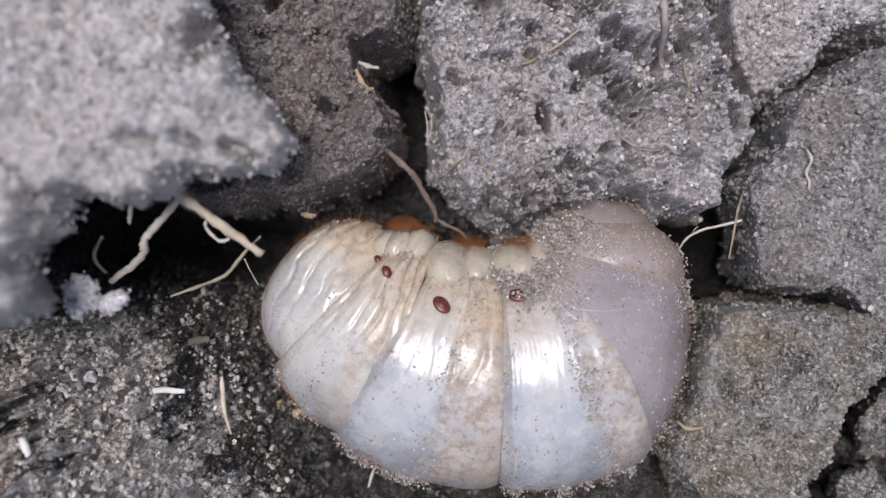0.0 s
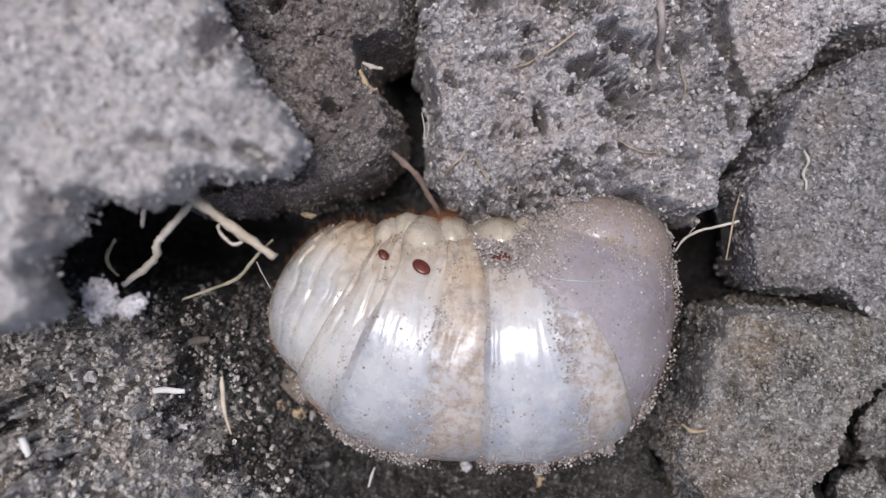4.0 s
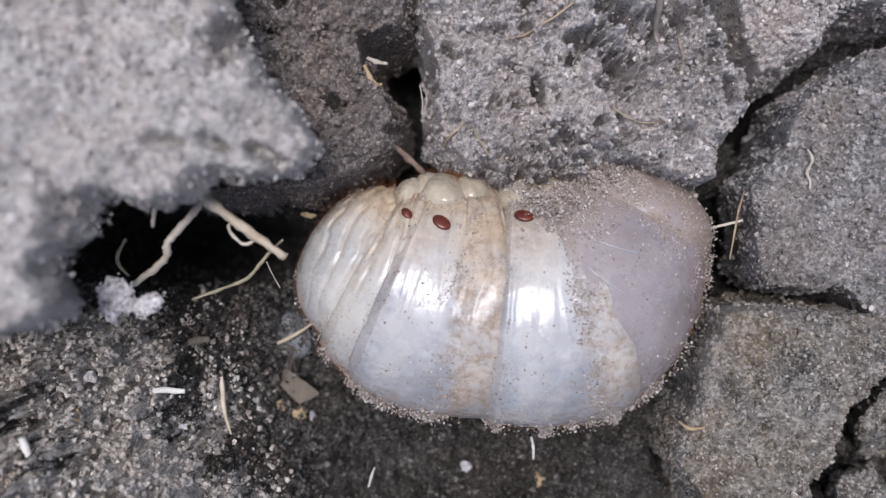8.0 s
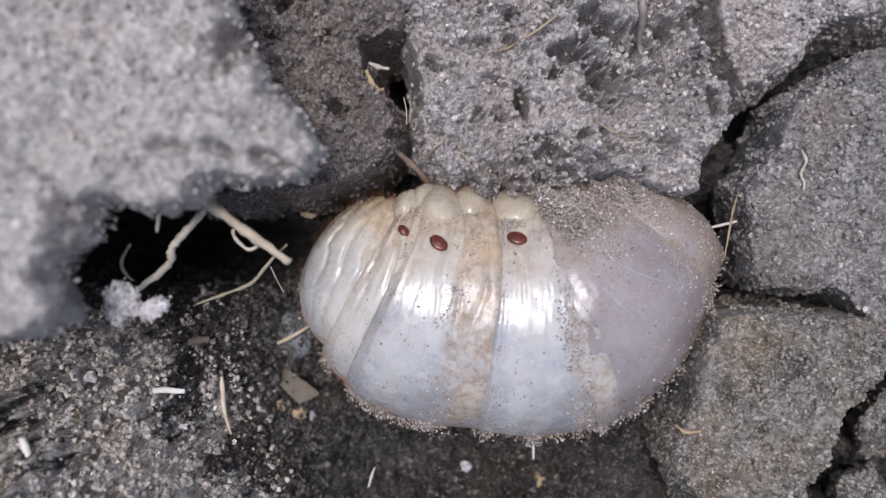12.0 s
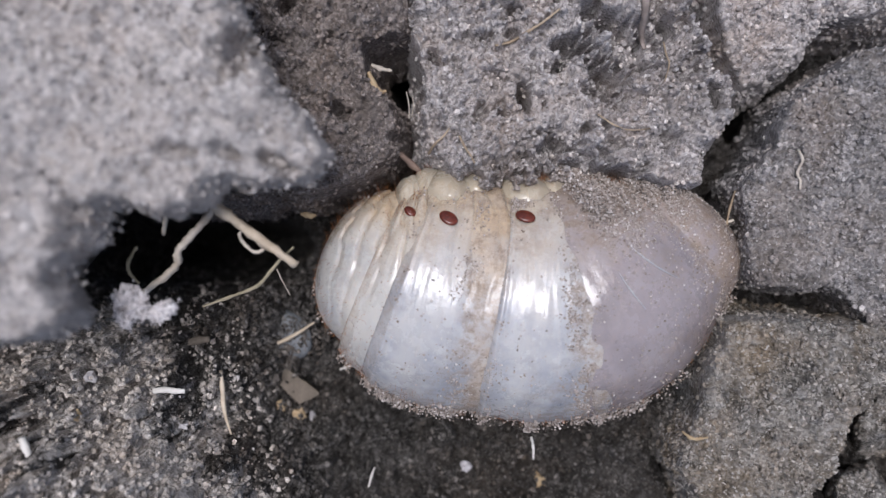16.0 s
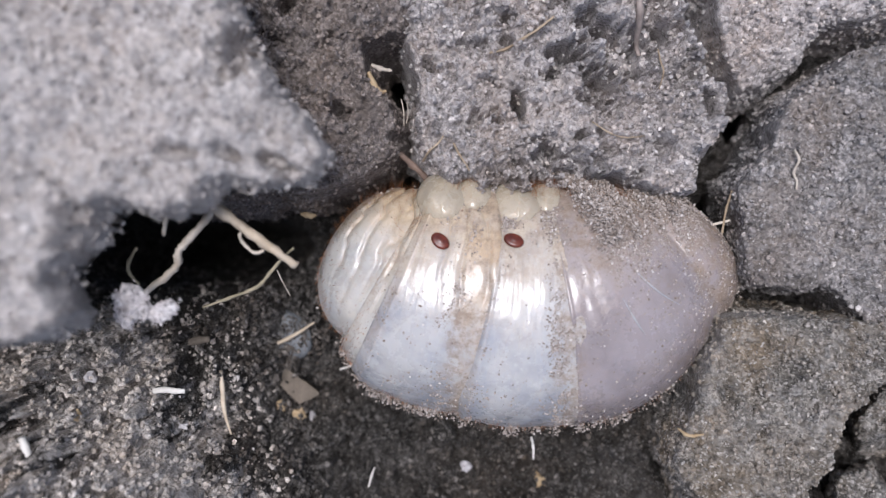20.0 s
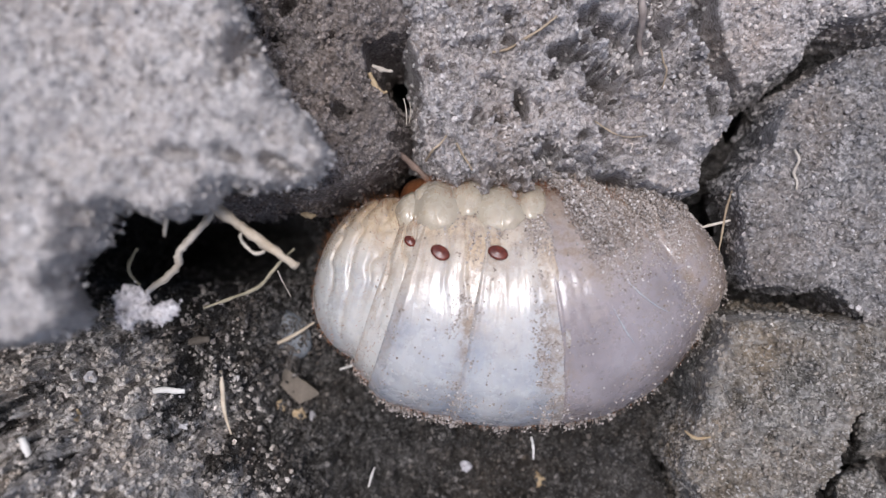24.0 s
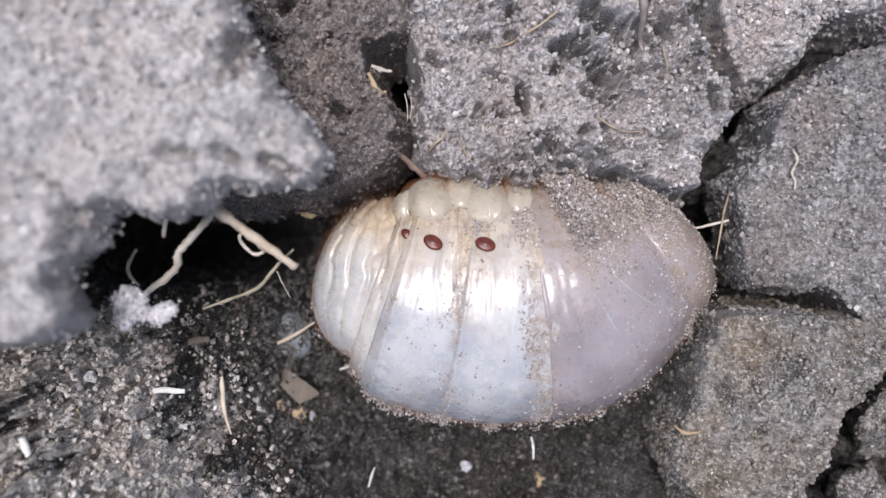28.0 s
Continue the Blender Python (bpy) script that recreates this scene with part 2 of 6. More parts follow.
def cells(x, y, size, seed):
    """Distance to the nearest scattered point (in cell sizes), that point's random value, and the gap to the second."""
    u, v = x / size, y / size
    iu, iv = np.floor(u), np.floor(v)
    f1, f2, rv = np.full(u.shape, 9.0), np.full(u.shape, 9.0), np.zeros(u.shape)
    z = np.zeros_like(iu)
    for du in (-1, 0, 1):
        for dv in (-1, 0, 1):
            a, b = iu + du, iv + dv
            px_, py_ = a + _hash(a, b, z, seed), b + _hash(a, b, z + 1, seed)
            d = np.hypot(u - px_, v - py_)
            near = d < f1
            f2 = np.where(near, f1, np.minimum(f2, d))
            rv = np.where(near, _hash(a, b, z + 2, seed), rv)
            f1 = np.where(near, d, f1)
    return f1, rv, f2 - f1


def crumbs(x, y, seed, coarse=1.0, grit=1.0):
    """Height, in mm, of a crumbly soil surface: aggregates, crumbs and grains with gaps between them."""
    wx, wy = fbm(x, y, 1.4, 4, seed + 40) * 0.7, fbm(x, y, 1.4, 4, seed + 50) * 0.7
    vx, vy = fbm(x, y, 0.6, 3, seed + 60, 0.7) * 0.42, fbm(x, y, 0.6, 3, seed + 70, 0.7) * 0.42
    f1, r1, e1 = cells(x + wx, y + wy, 2.8 * coarse, seed)
    f2, r2, e2 = cells(x + wx * 0.6 + vx, y + wy * 0.6 + vy, 1.0 * coarse, seed + 1)
    f3, r3, _ = cells(x + wx * 0.2 + 0.6 * vx, y + wy * 0.2 + 0.6 * vy, 0.5, seed + 2)
    f4, r4, _ = cells(x, y, 0.26, seed + 4)

    def dome(f):
        return np.sqrt(np.clip(1 - 1.5 * f * f, 0, 1))

    h = 0.75 * coarse * (0.8 - f1 + 0.45 * r1) - 0.35 * np.clip(1 - e1 / 0.2, 0, 1) * r1 + 0.85 * coarse * dome(f2) * (0.15 + r2) - 0.4 * coarse * np.clip(1 - e2 / 0.22, 0, 1) * r1
    h = h + grit * (0.58 * dome(f3) * (0.1 + r3) + 0.24 * dome(f4) * (0.3 + r4))
    return h + 1.25 * coarse * fbm(x, y, 2.2, 6, seed + 3, 0.74) - 0.45


def mesh_from(name, verts, faces, mat, smooth=True):
    me = bpy.data.meshes.new(name)
    verts = np.asarray(verts, dtype=np.float32)
    me.vertices.add(len(verts))
    me.vertices.foreach_set("co", verts.ravel())
    faces = [np.asarray(f, dtype=np.int32) for f in faces if len(f)]
    loops = np.concatenate([f.ravel() for f in faces])
    sizes = np.concatenate([np.full(len(f), f.shape[1], dtype=np.int32) for f in faces])
    me.loops.add(len(loops))
    me.loops.foreach_set("vertex_index", loops)
    me.polygons.add(len(sizes))
    me.polygons.foreach_set("loop_start", np.concatenate([[0], np.cumsum(sizes)[:-1]]).astype(np.int32))
    me.polygons.foreach_set("loop_total", sizes)
    me.polygons.foreach_set("use_smooth", np.full(len(sizes), smooth))
    me.update(calc_edges=True)
    me.validate()
    me.materials.append(mat)
    return me


def part(name, bm, mat, parent, label=""):
    """Link a bmesh, or a ready mesh, as one part under its thing."""
    if isinstance(bm, bmesh.types.BMesh):
        me = bpy.data.meshes.new(name)
        bm.to_mesh(me)
        bm.free()
        me.materials.append(mat)
        for p in me.polygons:
            p.use_smooth = True
    else:
        me = bm
    ob = new(name, me)
    ob.parent = parent
    return tagged(ob, label)


def lump_shape(seed, fine):
    bm = bmesh.new()
    bmesh.ops.create_icosphere(bm, subdivisions=2 if fine else 1, radius=1.0)
    rnd = random.Random(seed)
    for v in bm.verts:
        v.co *= 1 + rnd.uniform(-0.24, 0.24) + 0.5 * noise.noise(v.co * 1.4 + Vector((seed, 0, 0)))
    V = np.array([v.co[:] for v in bm.verts])
    T = np.array([[v.index for v in f.verts] for f in bm.faces])
    bm.free()
    return V, T


LUMPS = [lump_shape(s, False) for s in range(6)]
LUMPS_FINE = [lump_shape(s + 20, True) for s in range(4)]


def grains(name, places, sizes, mat, seed, squash=0.8):
    """Many soil grains as one mesh: an uneven lump of its own size and turn at every place (mm)."""
    rnd = np.random.RandomState(seed + 500)
    places, sizes = np.asarray(places, dtype=float), np.asarray(sizes, dtype=float)
    n = len(sizes)
    a, c, wide = rnd.rand(n) * 2 * math.pi, rnd.rand(n) * 2 * math.pi, 0.75 + 0.4 * rnd.rand(n)
    kind = np.where(sizes > 0.34, 6 + rnd.randint(0, 4, n), rnd.randint(0, 6, n))
    ca, sa, cc, sc = np.cos(a), np.sin(a), np.cos(c), np.sin(c)
    zero = 0 * a
    turn = np.stack([np.stack([ca, -sa * cc, sa * sc], -1), np.stack([sa, ca * cc, -ca * sc], -1), np.stack([zero, sc, cc], -1)], axis=1)
    Vs, Ts, base = [], [], 0
    for k, (V, T) in enumerate(LUMPS + LUMPS_FINE):
        pick = np.flatnonzero(kind == k)
        if not len(pick):
            continue
        scale = sizes[pick, None] * np.stack([np.ones(len(pick)), wide[pick], np.full(len(pick), squash)], axis=1)
        W = np.einsum("nij,nvj->nvi", turn[pick], V[None] * scale[:, None]) + places[pick, None]
        Vs.append(W.reshape(-1, 3))
        Ts.append((T[None] + base + len(V) * np.arange(len(pick))[:, None, None]).reshape(-1, 3))
        base += len(V) * len(pick)
    return mesh_from(name, np.concatenate(Vs) * MM, [np.concatenate(Ts)], mat, False)


def outline_depth(X, Y, outline):
    """How far inside the outline each point lies (mm; negative outside)."""
    pts = np.array(outline)
    inside = np.zeros(X.shape, dtype=bool)
    dist = np.full(X.shape, 1e9)
    for (x0, y0), (x1, y1) in zip(pts, np.roll(pts, -1, axis=0)):
        ex, ey = x1 - x0, y1 - y0
        t = np.clip(((X - x0) * ex + (Y - y0) * ey) / (ex * ex + ey * ey), 0, 1)
        dist = np.minimum(dist, np.hypot(X - x0 - t * ex, Y - y0 - t * ey))
        cross = ((y0 > Y) != (y1 > Y)) & (X < (x1 - x0) * (Y - y0) / ((y1 - y0) if y1 != y0 else 1e-9) + x0)
        inside ^= cross
    return np.where(inside, dist, -dist)


CLODS = {}
SURFACE = {}


def soil_clod(key, outline, base, top, mat, label, tilt=(0, 0), round_edge=3.5, step=0.12, seed=1, rough=1.0, coarse=1.0, lumps=1.0, pits=0.0, ragged=0.9, loose=1200, holes=(), lean=(0, 0), teeth=5, steep=1.5, lip=0.0):
    """A lump of crumbly soil: a closed body with a rough crown, ragged steep sides and a flat seat. Sizes in mm."""
    pts = np.array(outline)
    cx, cy = (pts.min(axis=0) + pts.max(axis=0)) / 2
    x = np.arange(pts[:, 0].min() - 1.5, pts[:, 0].max() + 1.5, step)
    y = np.arange(pts[:, 1].min() - 1.5, pts[:, 1].max() + 1.5, step)
    X, Y = np.meshgrid(x, y, indexing="ij")
    sd = outline_depth(X, Y, outline)
    sd = sd + ragged * (fbm(X, Y, 3.0, teeth, seed + 5, 0.6))
    sd = sd + 0.45
    keep = sd > 0
    shoulder = 0.72 * np.clip(sd / steep, 0, 1) + 0.28 * np.sqrt(np.clip(1 - (1 - np.clip(sd / round_edge, 0, 1)) ** 2, 0, 1))
    shoulder = lip + (1 - lip) * shoulder
    crown = top + tilt[0] * (X - cx) + tilt[1] * (Y - cy) + lumps * 1.1 * fbm(X, Y, 7.0, 4, seed + 7)
    rel = rough * crumbs(X, Y, seed, coarse)
    if pits:
        p = fbm(X, Y, 3.2, 5, seed + 9, 0.62)
        e1 = cells(X + 1.6 * fbm(X, Y, 2, 4, seed + 11), Y + 1.6 * fbm(X, Y, 2, 4, seed + 12), 2.6, seed + 10)[2]
        crown = crown - pits * np.clip((p - 0.12) * 3.5, 0, 1) * 1.6 - pits * 1.6 * np.clip(1 - e1 / 0.3, 0, 1) * np.clip(p * 2, 0, 1)
    for (hx, hy), wx, wy, deep, turn in holes:
        ca, sa = math.cos(radians(turn)), math.sin(radians(turn))
        u, v = (X - hx) * ca + (Y - hy) * sa, (Y - hy) * ca - (X - hx) * sa
        r = (u / wx) ** 2 + (v / wy) ** 2 + 2.4 * fbm(X, Y, 1.5, 5, seed + 15, 0.7)
        crown = crown - deep * np.exp(-np.clip(r, 0, 50) ** 2)
    Z = base + (crown - base) * shoulder + rel * (0.1 + 0.9 * shoulder ** 2) - 0.5
    Z = np.maximum(Z, base)
    # uneven sides: shift the steep flanks sideways so that they overhang here and there
    push = (1 - shoulder) * 0.5
    foot = np.clip(1 - (Z - base) / np.maximum(crown - base, 1), 0, 1) * (lip == 0)
    X2 = X + push * fbm(X, Z + Y * 0.3, 1.6, 3, seed + 20) + lean[0] * foot
    Y2 = Y + push * fbm(Y + 30, Z + X * 0.3, 1.6, 3, seed + 21) + lean[1] * foot
    SURFACE[key] = (x[0], y[0], step, np.where(keep, Z, base))
    idx = -np.ones(X.shape, dtype=np.int64)
    idx[keep] = np.arange(keep.sum())
    cell = keep[:-1, :-1] & keep[1:, :-1] & keep[1:, 1:] & keep[:-1, 1:]
    q = np.stack([idx[:-1, :-1][cell], idx[1:, :-1][cell], idx[1:, 1:][cell], idx[:-1, 1:][cell]], axis=1)
    used = np.zeros(int(keep.sum()), dtype=bool)
    used[q.ravel()] = True
    remap = -np.ones(len(used), dtype=np.int64)
    remap[used] = np.arange(used.sum())
    q = remap[q]
    V = np.stack([X2[keep] - cx, Y2[keep] - cy, Z[keep]], axis=1)[used]
    skin = V
    flank = shoulder[keep][used]
    # the seat: rim dropped to the base and closed by a fan
    e = np.concatenate([q[:, [0, 1]], q[:, [1, 2]], q[:, [2, 3]], q[:, [3, 0]]])
    code = e[:, 0] * (len(V) + 1) + e[:, 1]
    back = e[:, 1] * (len(V) + 1) + e[:, 0]
    rim = e[~np.isin(code, back)]
    ids = np.unique(rim)
    low = -np.ones(len(V), dtype=np.int64)
    low[ids] = len(V) + np.arange(len(ids))
    LV = V[ids].copy()
    LV[:, 2] = base - 1.0
    if lip:
        LV[:, :2] += lean
    mid = len(V) + len(LV)
    V = np.concatenate([V, LV, [[0, 0, base - 1.0]]])
    side = np.stack([rim[:, 1], rim[:, 0], low[rim[:, 0]], low[rim[:, 1]]], axis=1)
    fan = np.stack([low[rim[:, 1]], low[rim[:, 0]], np.full(len(rim), mid)], axis=1)
    ob = new("soil_clod", mesh_from("soil_clod", V * MM, [q, side, fan], mat))
    ob.location = (cx * MM, cy * MM, 0)
    tagged(ob, label, "soil clod", "soil clods round the grub")
    CLODS[key] = ob
    rnd = np.random.RandomState(seed)
    weight = (0.35 + 0.9 * (flank < 0.9)) * np.clip(0.5 + 2.5 * fbm(skin[:, 0], skin[:, 1], 1.3, 4, seed + 25), 0.05, 2)
    pick = rnd.choice(len(skin), loose, p=weight / weight.sum())
    size = 0.05 + 0.24 * rnd.rand(loose) ** 2.6
    tagged(part("crumb_layer", grains("crumb_layer", skin[pick], size, GRAIN_OF[mat], seed), GRAIN_OF[mat], ob), "loose soil crumbs clinging to the clod", kind="stuff")
    return ob


def height_on(key, x, y):
    """Height (mm) of a clod's or the ground's surface at a place."""
    x0, y0, step, Z = SURFACE[key]
    i = int(np.clip(round((x - x0) / step), 0, Z.shape[0] - 1))
    j = int(np.clip(round((y - y0) / step), 0, Z.shape[1] - 1))
    return float(Z[i, j])


def tube(path, radii, seed=0, sides=8, wobble=0.08):
    """A root or stalk along a smooth path; path and radii in mm."""
    P = [Vector(p) for p in path]
    fine = []
    for i in range(len(P) - 1):
        p0, p1, p2, p3 = P[max(i - 1, 0)], P[i], P[i + 1], P[min(i + 2, len(P) - 1)]
        for k in range(6):
            t = k / 6
            fine.append(0.5 * ((2 * p1) + (p2 - p0) * t + (2 * p0 - 5 * p1 + 4 * p2 - p3) * t * t + (3 * p1 - p0 - 3 * p2 + p3) * t ** 3))
    fine.append(P[-1])
    rnd = random.Random(seed)
    bm = bmesh.new()
    rings = []
    for i, p in enumerate(fine):
        d = (fine[min(i + 1, len(fine) - 1)] - fine[max(i - 1, 0)]).normalized()
        s = d.cross(Vector((0.13, 0.21, 1)))
        s = s.normalized() if s.length > 1e-4 else Vector((1, 0, 0))
        n = d.cross(s)
        f = i / (len(fine) - 1) * (len(radii) - 1)
        k = min(int(f), len(radii) - 2)
        r = radii[k] + (radii[k + 1] - radii[k]) * (f - k)
        ring = []
        for j in range(sides):
            a = 2 * math.pi * j / sides
            rr = r * (1 + rnd.uniform(-wobble, wobble) * 1.5)
            ring.append(bm.verts.new((p + (s * math.cos(a) + n * math.sin(a)) * rr) * MM))
        rings.append(ring)
    for a, b in zip(rings, rings[1:]):
        for j in range(sides):
            bm.faces.new((a[j], a[(j + 1) % sides], b[(j + 1) % sides], b[j]))
    bm.faces.new(list(reversed(rings[0])))
    bm.faces.new(rings[-1])
    return bm


# ---- the ground: one sheet, hollowed under the grub ----
def ground_height(X, Y):
    h = 2.0 + 0 * X
    def rise(d, w):
        t = np.clip(d / w + 0.5, 0, 1)
        return t * t * (3 - 2 * t)
    h = h + 6.0 * rise(-16.5 - X + 0.18 * (Y + 12), 7.0) * rise(-5.2 - Y + 0.22 * (X + 26), 4.5)
    h = h + 20.0 * np.clip((-0.62 * (X + 20) - 0.78 * (Y + 11)) / 24.0, 0, 1) + 4.2 * np.clip((-0.62 * (X + 18) - 0.78 * (Y + 9)) / 8.0, 0, 1) * fbm(X, Y, 4.0, 5, 79, 0.65)
    h = h + 1.5 * rise(-14.5 - Y, 6.0) * rise(X + 20, 8.0)
    h = h - 3.2 * np.exp(-((X - 2) / 12.0) ** 2 - ((Y + 6) / 7.0) ** 2)
    # open holes and cracks running down between the clods: place, half widths, depth
    for (x, y), wx, wy, deep in HOLES:
        h = h - deep * np.exp(-(((X - x) / wx) ** 2 + ((Y - y) / wy) ** 2) ** 2)
    return h + 1.5 * fbm(X, Y, 5.0, 5, 77)


HOLES = (
    ([(-22.0, 0.1)][0], 7.6, 3.4, 26.0),
    ([(-32.7, 0.6)][0], 5.0, 4.0, 14.0),
    ([(26.0, -0.5)][0], 3.6, 4.4, 22.0),
    ([(20.2, 2.3)][0], 5.0, 2.6, 14.0),
    ([(-2.9, 17.1)][0], 2.4, 8.0, 14.0),
    ([(-3.5, 5.6)][0], 4.0, 2.4, 8.0),
    ([(30.4, 13.8)][0], 3.0, 3.2, 14.0),
    ([(21.3, -21.4)][0], 1.6, 3.0, 8.0),
    ([(-36.6, -9.9)][0], 1.6, 2.0, 5.0),
)


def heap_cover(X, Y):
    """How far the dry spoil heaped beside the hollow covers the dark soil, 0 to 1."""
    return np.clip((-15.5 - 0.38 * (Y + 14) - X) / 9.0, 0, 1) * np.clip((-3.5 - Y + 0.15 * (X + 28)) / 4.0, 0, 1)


def build_ground():
    fine_x = np.arange(-46, 46.01, 0.15)
    fine_y = np.arange(-30, 30.01, 0.15)
    far = np.array([0.6, 1.5, 3, 6, 12, 25, 60, 150, 500, 2000, 8000, 40000, 200000.0])
    x = np.concatenate([-46 - far[::-1], fine_x, 46 + far])
    y = np.concatenate([-30 - far[::-1], fine_y, 30 + far])
    X, Y = np.meshgrid(x, y, indexing="ij")
    away = np.clip(np.maximum(np.abs(X) - 46, np.abs(Y) - 30) / 20, 0, 1)
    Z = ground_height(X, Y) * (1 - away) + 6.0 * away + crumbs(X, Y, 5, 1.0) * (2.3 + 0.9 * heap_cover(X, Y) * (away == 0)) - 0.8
    n, m = X.shape
    idx = np.arange(n * m).reshape(n, m)
    q = np.stack([idx[:-1, :-1], idx[1:, :-1], idx[1:, 1:], idx[:-1, 1:]], axis=-1).reshape(-1, 4)
    SURFACE["ground"] = (-46.0, -30.0, 0.15, Z[13:-13, 13:-13])
    V = np.stack([X, Y, Z], axis=-1).reshape(-1, 3)
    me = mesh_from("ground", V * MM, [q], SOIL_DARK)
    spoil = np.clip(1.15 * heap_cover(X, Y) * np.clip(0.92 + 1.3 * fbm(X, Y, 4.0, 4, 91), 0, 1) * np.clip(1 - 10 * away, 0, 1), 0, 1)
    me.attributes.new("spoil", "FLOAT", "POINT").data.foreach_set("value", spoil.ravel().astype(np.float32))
    return tagged(new("ground", me), "dark crumbly garden soil with a dug hollow", "soil", kind="structure")


ground = build_ground()

def build_loose_soil():
    """Loose crumbs lying on the open soil in front of the clods: dark in the hollow, greyer towards the spoil heap."""
    rnd = np.random.RandomState(3)
    n, m = 24000, 12000
    x = np.concatenate([rnd.uniform(-46, -11, n), rnd.uniform(-20, 24, m)])
    y = np.concatenate([rnd.uniform(-28, -1, n), rnd.uniform(-26, 0, m)])
    heap = heap_cover(x, y)
    clump = np.clip(0.9 + 1.4 * fbm(x, y, 4.0, 4, 91), 0, 1)
    pale = rnd.rand(n + m) < heap * clump
    for name, pick, mat, label in (("loose_crumbs", ~pale & (rnd.rand(n + m) < 0.4), SOIL_CRUMB, "loose dark and pale soil crumbs strewn on the ground"), ("litter_crumbs", pale, GRAIN_LITTER, "grey-brown soil crumbs heaped beside the hollow")):
        px_, py_ = x[pick], y[pick]
        size = 0.06 + 0.27 * rnd.rand(len(px_)) ** 2.2
        z = np.array([height_on("ground", a, c) for a, c in zip(px_, py_)]) + size * 0.3
        tagged(new(name, grains(name, np.stack([px_, py_, z], axis=1), size, mat, 8)), label, "soil", kind="stuff")


build_loose_soil()

# ---- clods ----
soil_clod("left_high", [(-37.0, 22.0), (-17.8, 22.0), (-17.2, 16.5), (-16.1, 14.1), (-14.3, 11.4), (-12.3, 9.4), (-10.9, 7.5), (-11.5, 5.9), (-15.0, 5.5), (-18.2, 4.5), (-21.5, 3.8), (-24.4, 3.8), (-26.0, 3.2), (-26.8, 0.8), (-27.4, -1.5), (-26.0, -3.3), (-27.2, -4.3), (-30.3, -4.5), (-33.1, -4.1), (-37.0, -4.7)], 18.5, 32.0, SOIL_PALE, "large pale grey clod of dry soil overhanging a dark hollow", (-0.22, -0.18), 1.6, 0.16, 11, 0.65, 1.2, 0.9, 0.0, 1.5, 5000, holes=(([(-17.0, 7.4)][0], 1.0, 0.6, 2.6, -8), ([(-14.6, 6.9)][0], 0.9, 0.6, 2.6, 0), ([(-20.0, 7.2)][0], 0.9, 0.5, 2.0, 0), ([(-12.8, 5.9)][0], 1.2, 0.5, 2.5, -15), ([(-16.4, 15.0)][0], 1.0, 2.0, 4.0, -20), ([(-26.0, 2.2)][0], 1.0, 1.4, 3.0, 0)), lean=(-7.0, 1.5), teeth=4, steep=0.8, lip=0.62)
soil_clod("left_back", [(-25.7, 26.0), (-2.8, 26.0), (-3.0, 20.3), (-3.3, 18.3), (-6.9, 16.7), (-6.7, 15.0), (-4.5, 13.0), (-4.3, 10.4), (-4.8, 7.8), (-6.9, 5.8), (-9.8, 4.6), (-13.7, 3.9), (-17.5, 3.7), (-23.3, 3.4), (-27.2, 5.3), (-29.1, 11.6)], 2.0, 16.5, SOIL_BROWN, "brown-grey soil clod with small holes", (0.0, 0.0), 3.6, 0.10, 21, 0.85, 0.9, 0.9, 0.4, 0.9, 9000, holes=(([(-10.0, 11.8)][0], 1.0, 0.5, 3.5, -35), ([(-15.0, 17.9)][0], 1.2, 0.4, 3.5, -15), ([(-13.8, 20.6)][0], 1.0, 0.7, 3.5, 0), ([(-10.5, 18.0)][0], 0.4, 0.4, 2.5, 0), ([(-11.3, 9.0)][0], 0.5, 0.4, 2.0, 0)))
soil_clod("middle", [(-1.9, 26.2), (21.9, 26.2), (23.1, 18.5), (25.0, 14.6), (26.9, 11.0), (26.0, 8.3), (24.5, 5.4), (24.3, 3.0), (19.2, 2.7), (16.8, 4.4), (12.4, 3.2), (9.5, 2.0), (6.8, 0.3), (5.1, 0.8), (3.7, 3.0), (0.8, 4.4), (-0.4, 7.3), (-0.9, 10.2), (-0.7, 12.7), (-2.1, 16.0), (-2.4, 19.0)], 3.0, 16.5, SOIL_GREY, "porous grey soil clod full of holes and crumbs", (0, 0), 2.4, 0.085, 31, 1.3, 1.0, 1.4, 1.8, 1.1, 9000, holes=(([(6.4, 0.6)][0], 7.0, 3.2, 7.0, 10), ([(8.2, 11.0)][0], 0.5, 1.2, 6.0, 20), ([(12.2, 15.2)][0], 1.4, 0.9, 7.0, 10), ([(15.3, 13.6)][0], 1.7, 1.0, 6.0, -20), ([(13.6, 18.1)][0], 1.2, 0.6, 5.0, 30), ([(18.0, 13.4)][0], 1.2, 0.5, 5.0, -10), ([(24.4, 11.0)][0], 0.6, 1.1, 6.0, 10), ([(5.0, 15.9)][0], 0.9, 0.5, 4.0, 0), ([(13.6, 8.3)][0], 0.7, 0.4, 4.0, 20), ([(11.2, 13.6)][0], 0.9, 0.4, 4.0, 50), ([(15.4, 17.2)][0], 0.8, 0.5, 5.0, -30), ([(20.6, 17.0)][0], 0.5, 1.0, 4.0, 20), ([(14.2, 11.6)][0], 1.2, 0.6, 3.0, 0), ([(16.2, 10.2)][0], 0.8, 0.6, 2.5, 30), ([(3.6, 20.1)][0], 1.0, 0.8, 4.0, 0), ([(12.5, 20.2)][0], 1.4, 0.7, 4.0, 0), ([(17.0, 11.1)][0], 0.6, 0.5, 2.5, 0), ([(7.4, 16.1)][0], 0.5, 0.8, 2.5, 40), ([(10.7, 4.5)][0], 1.3, 0.4, 2.0, 10)))
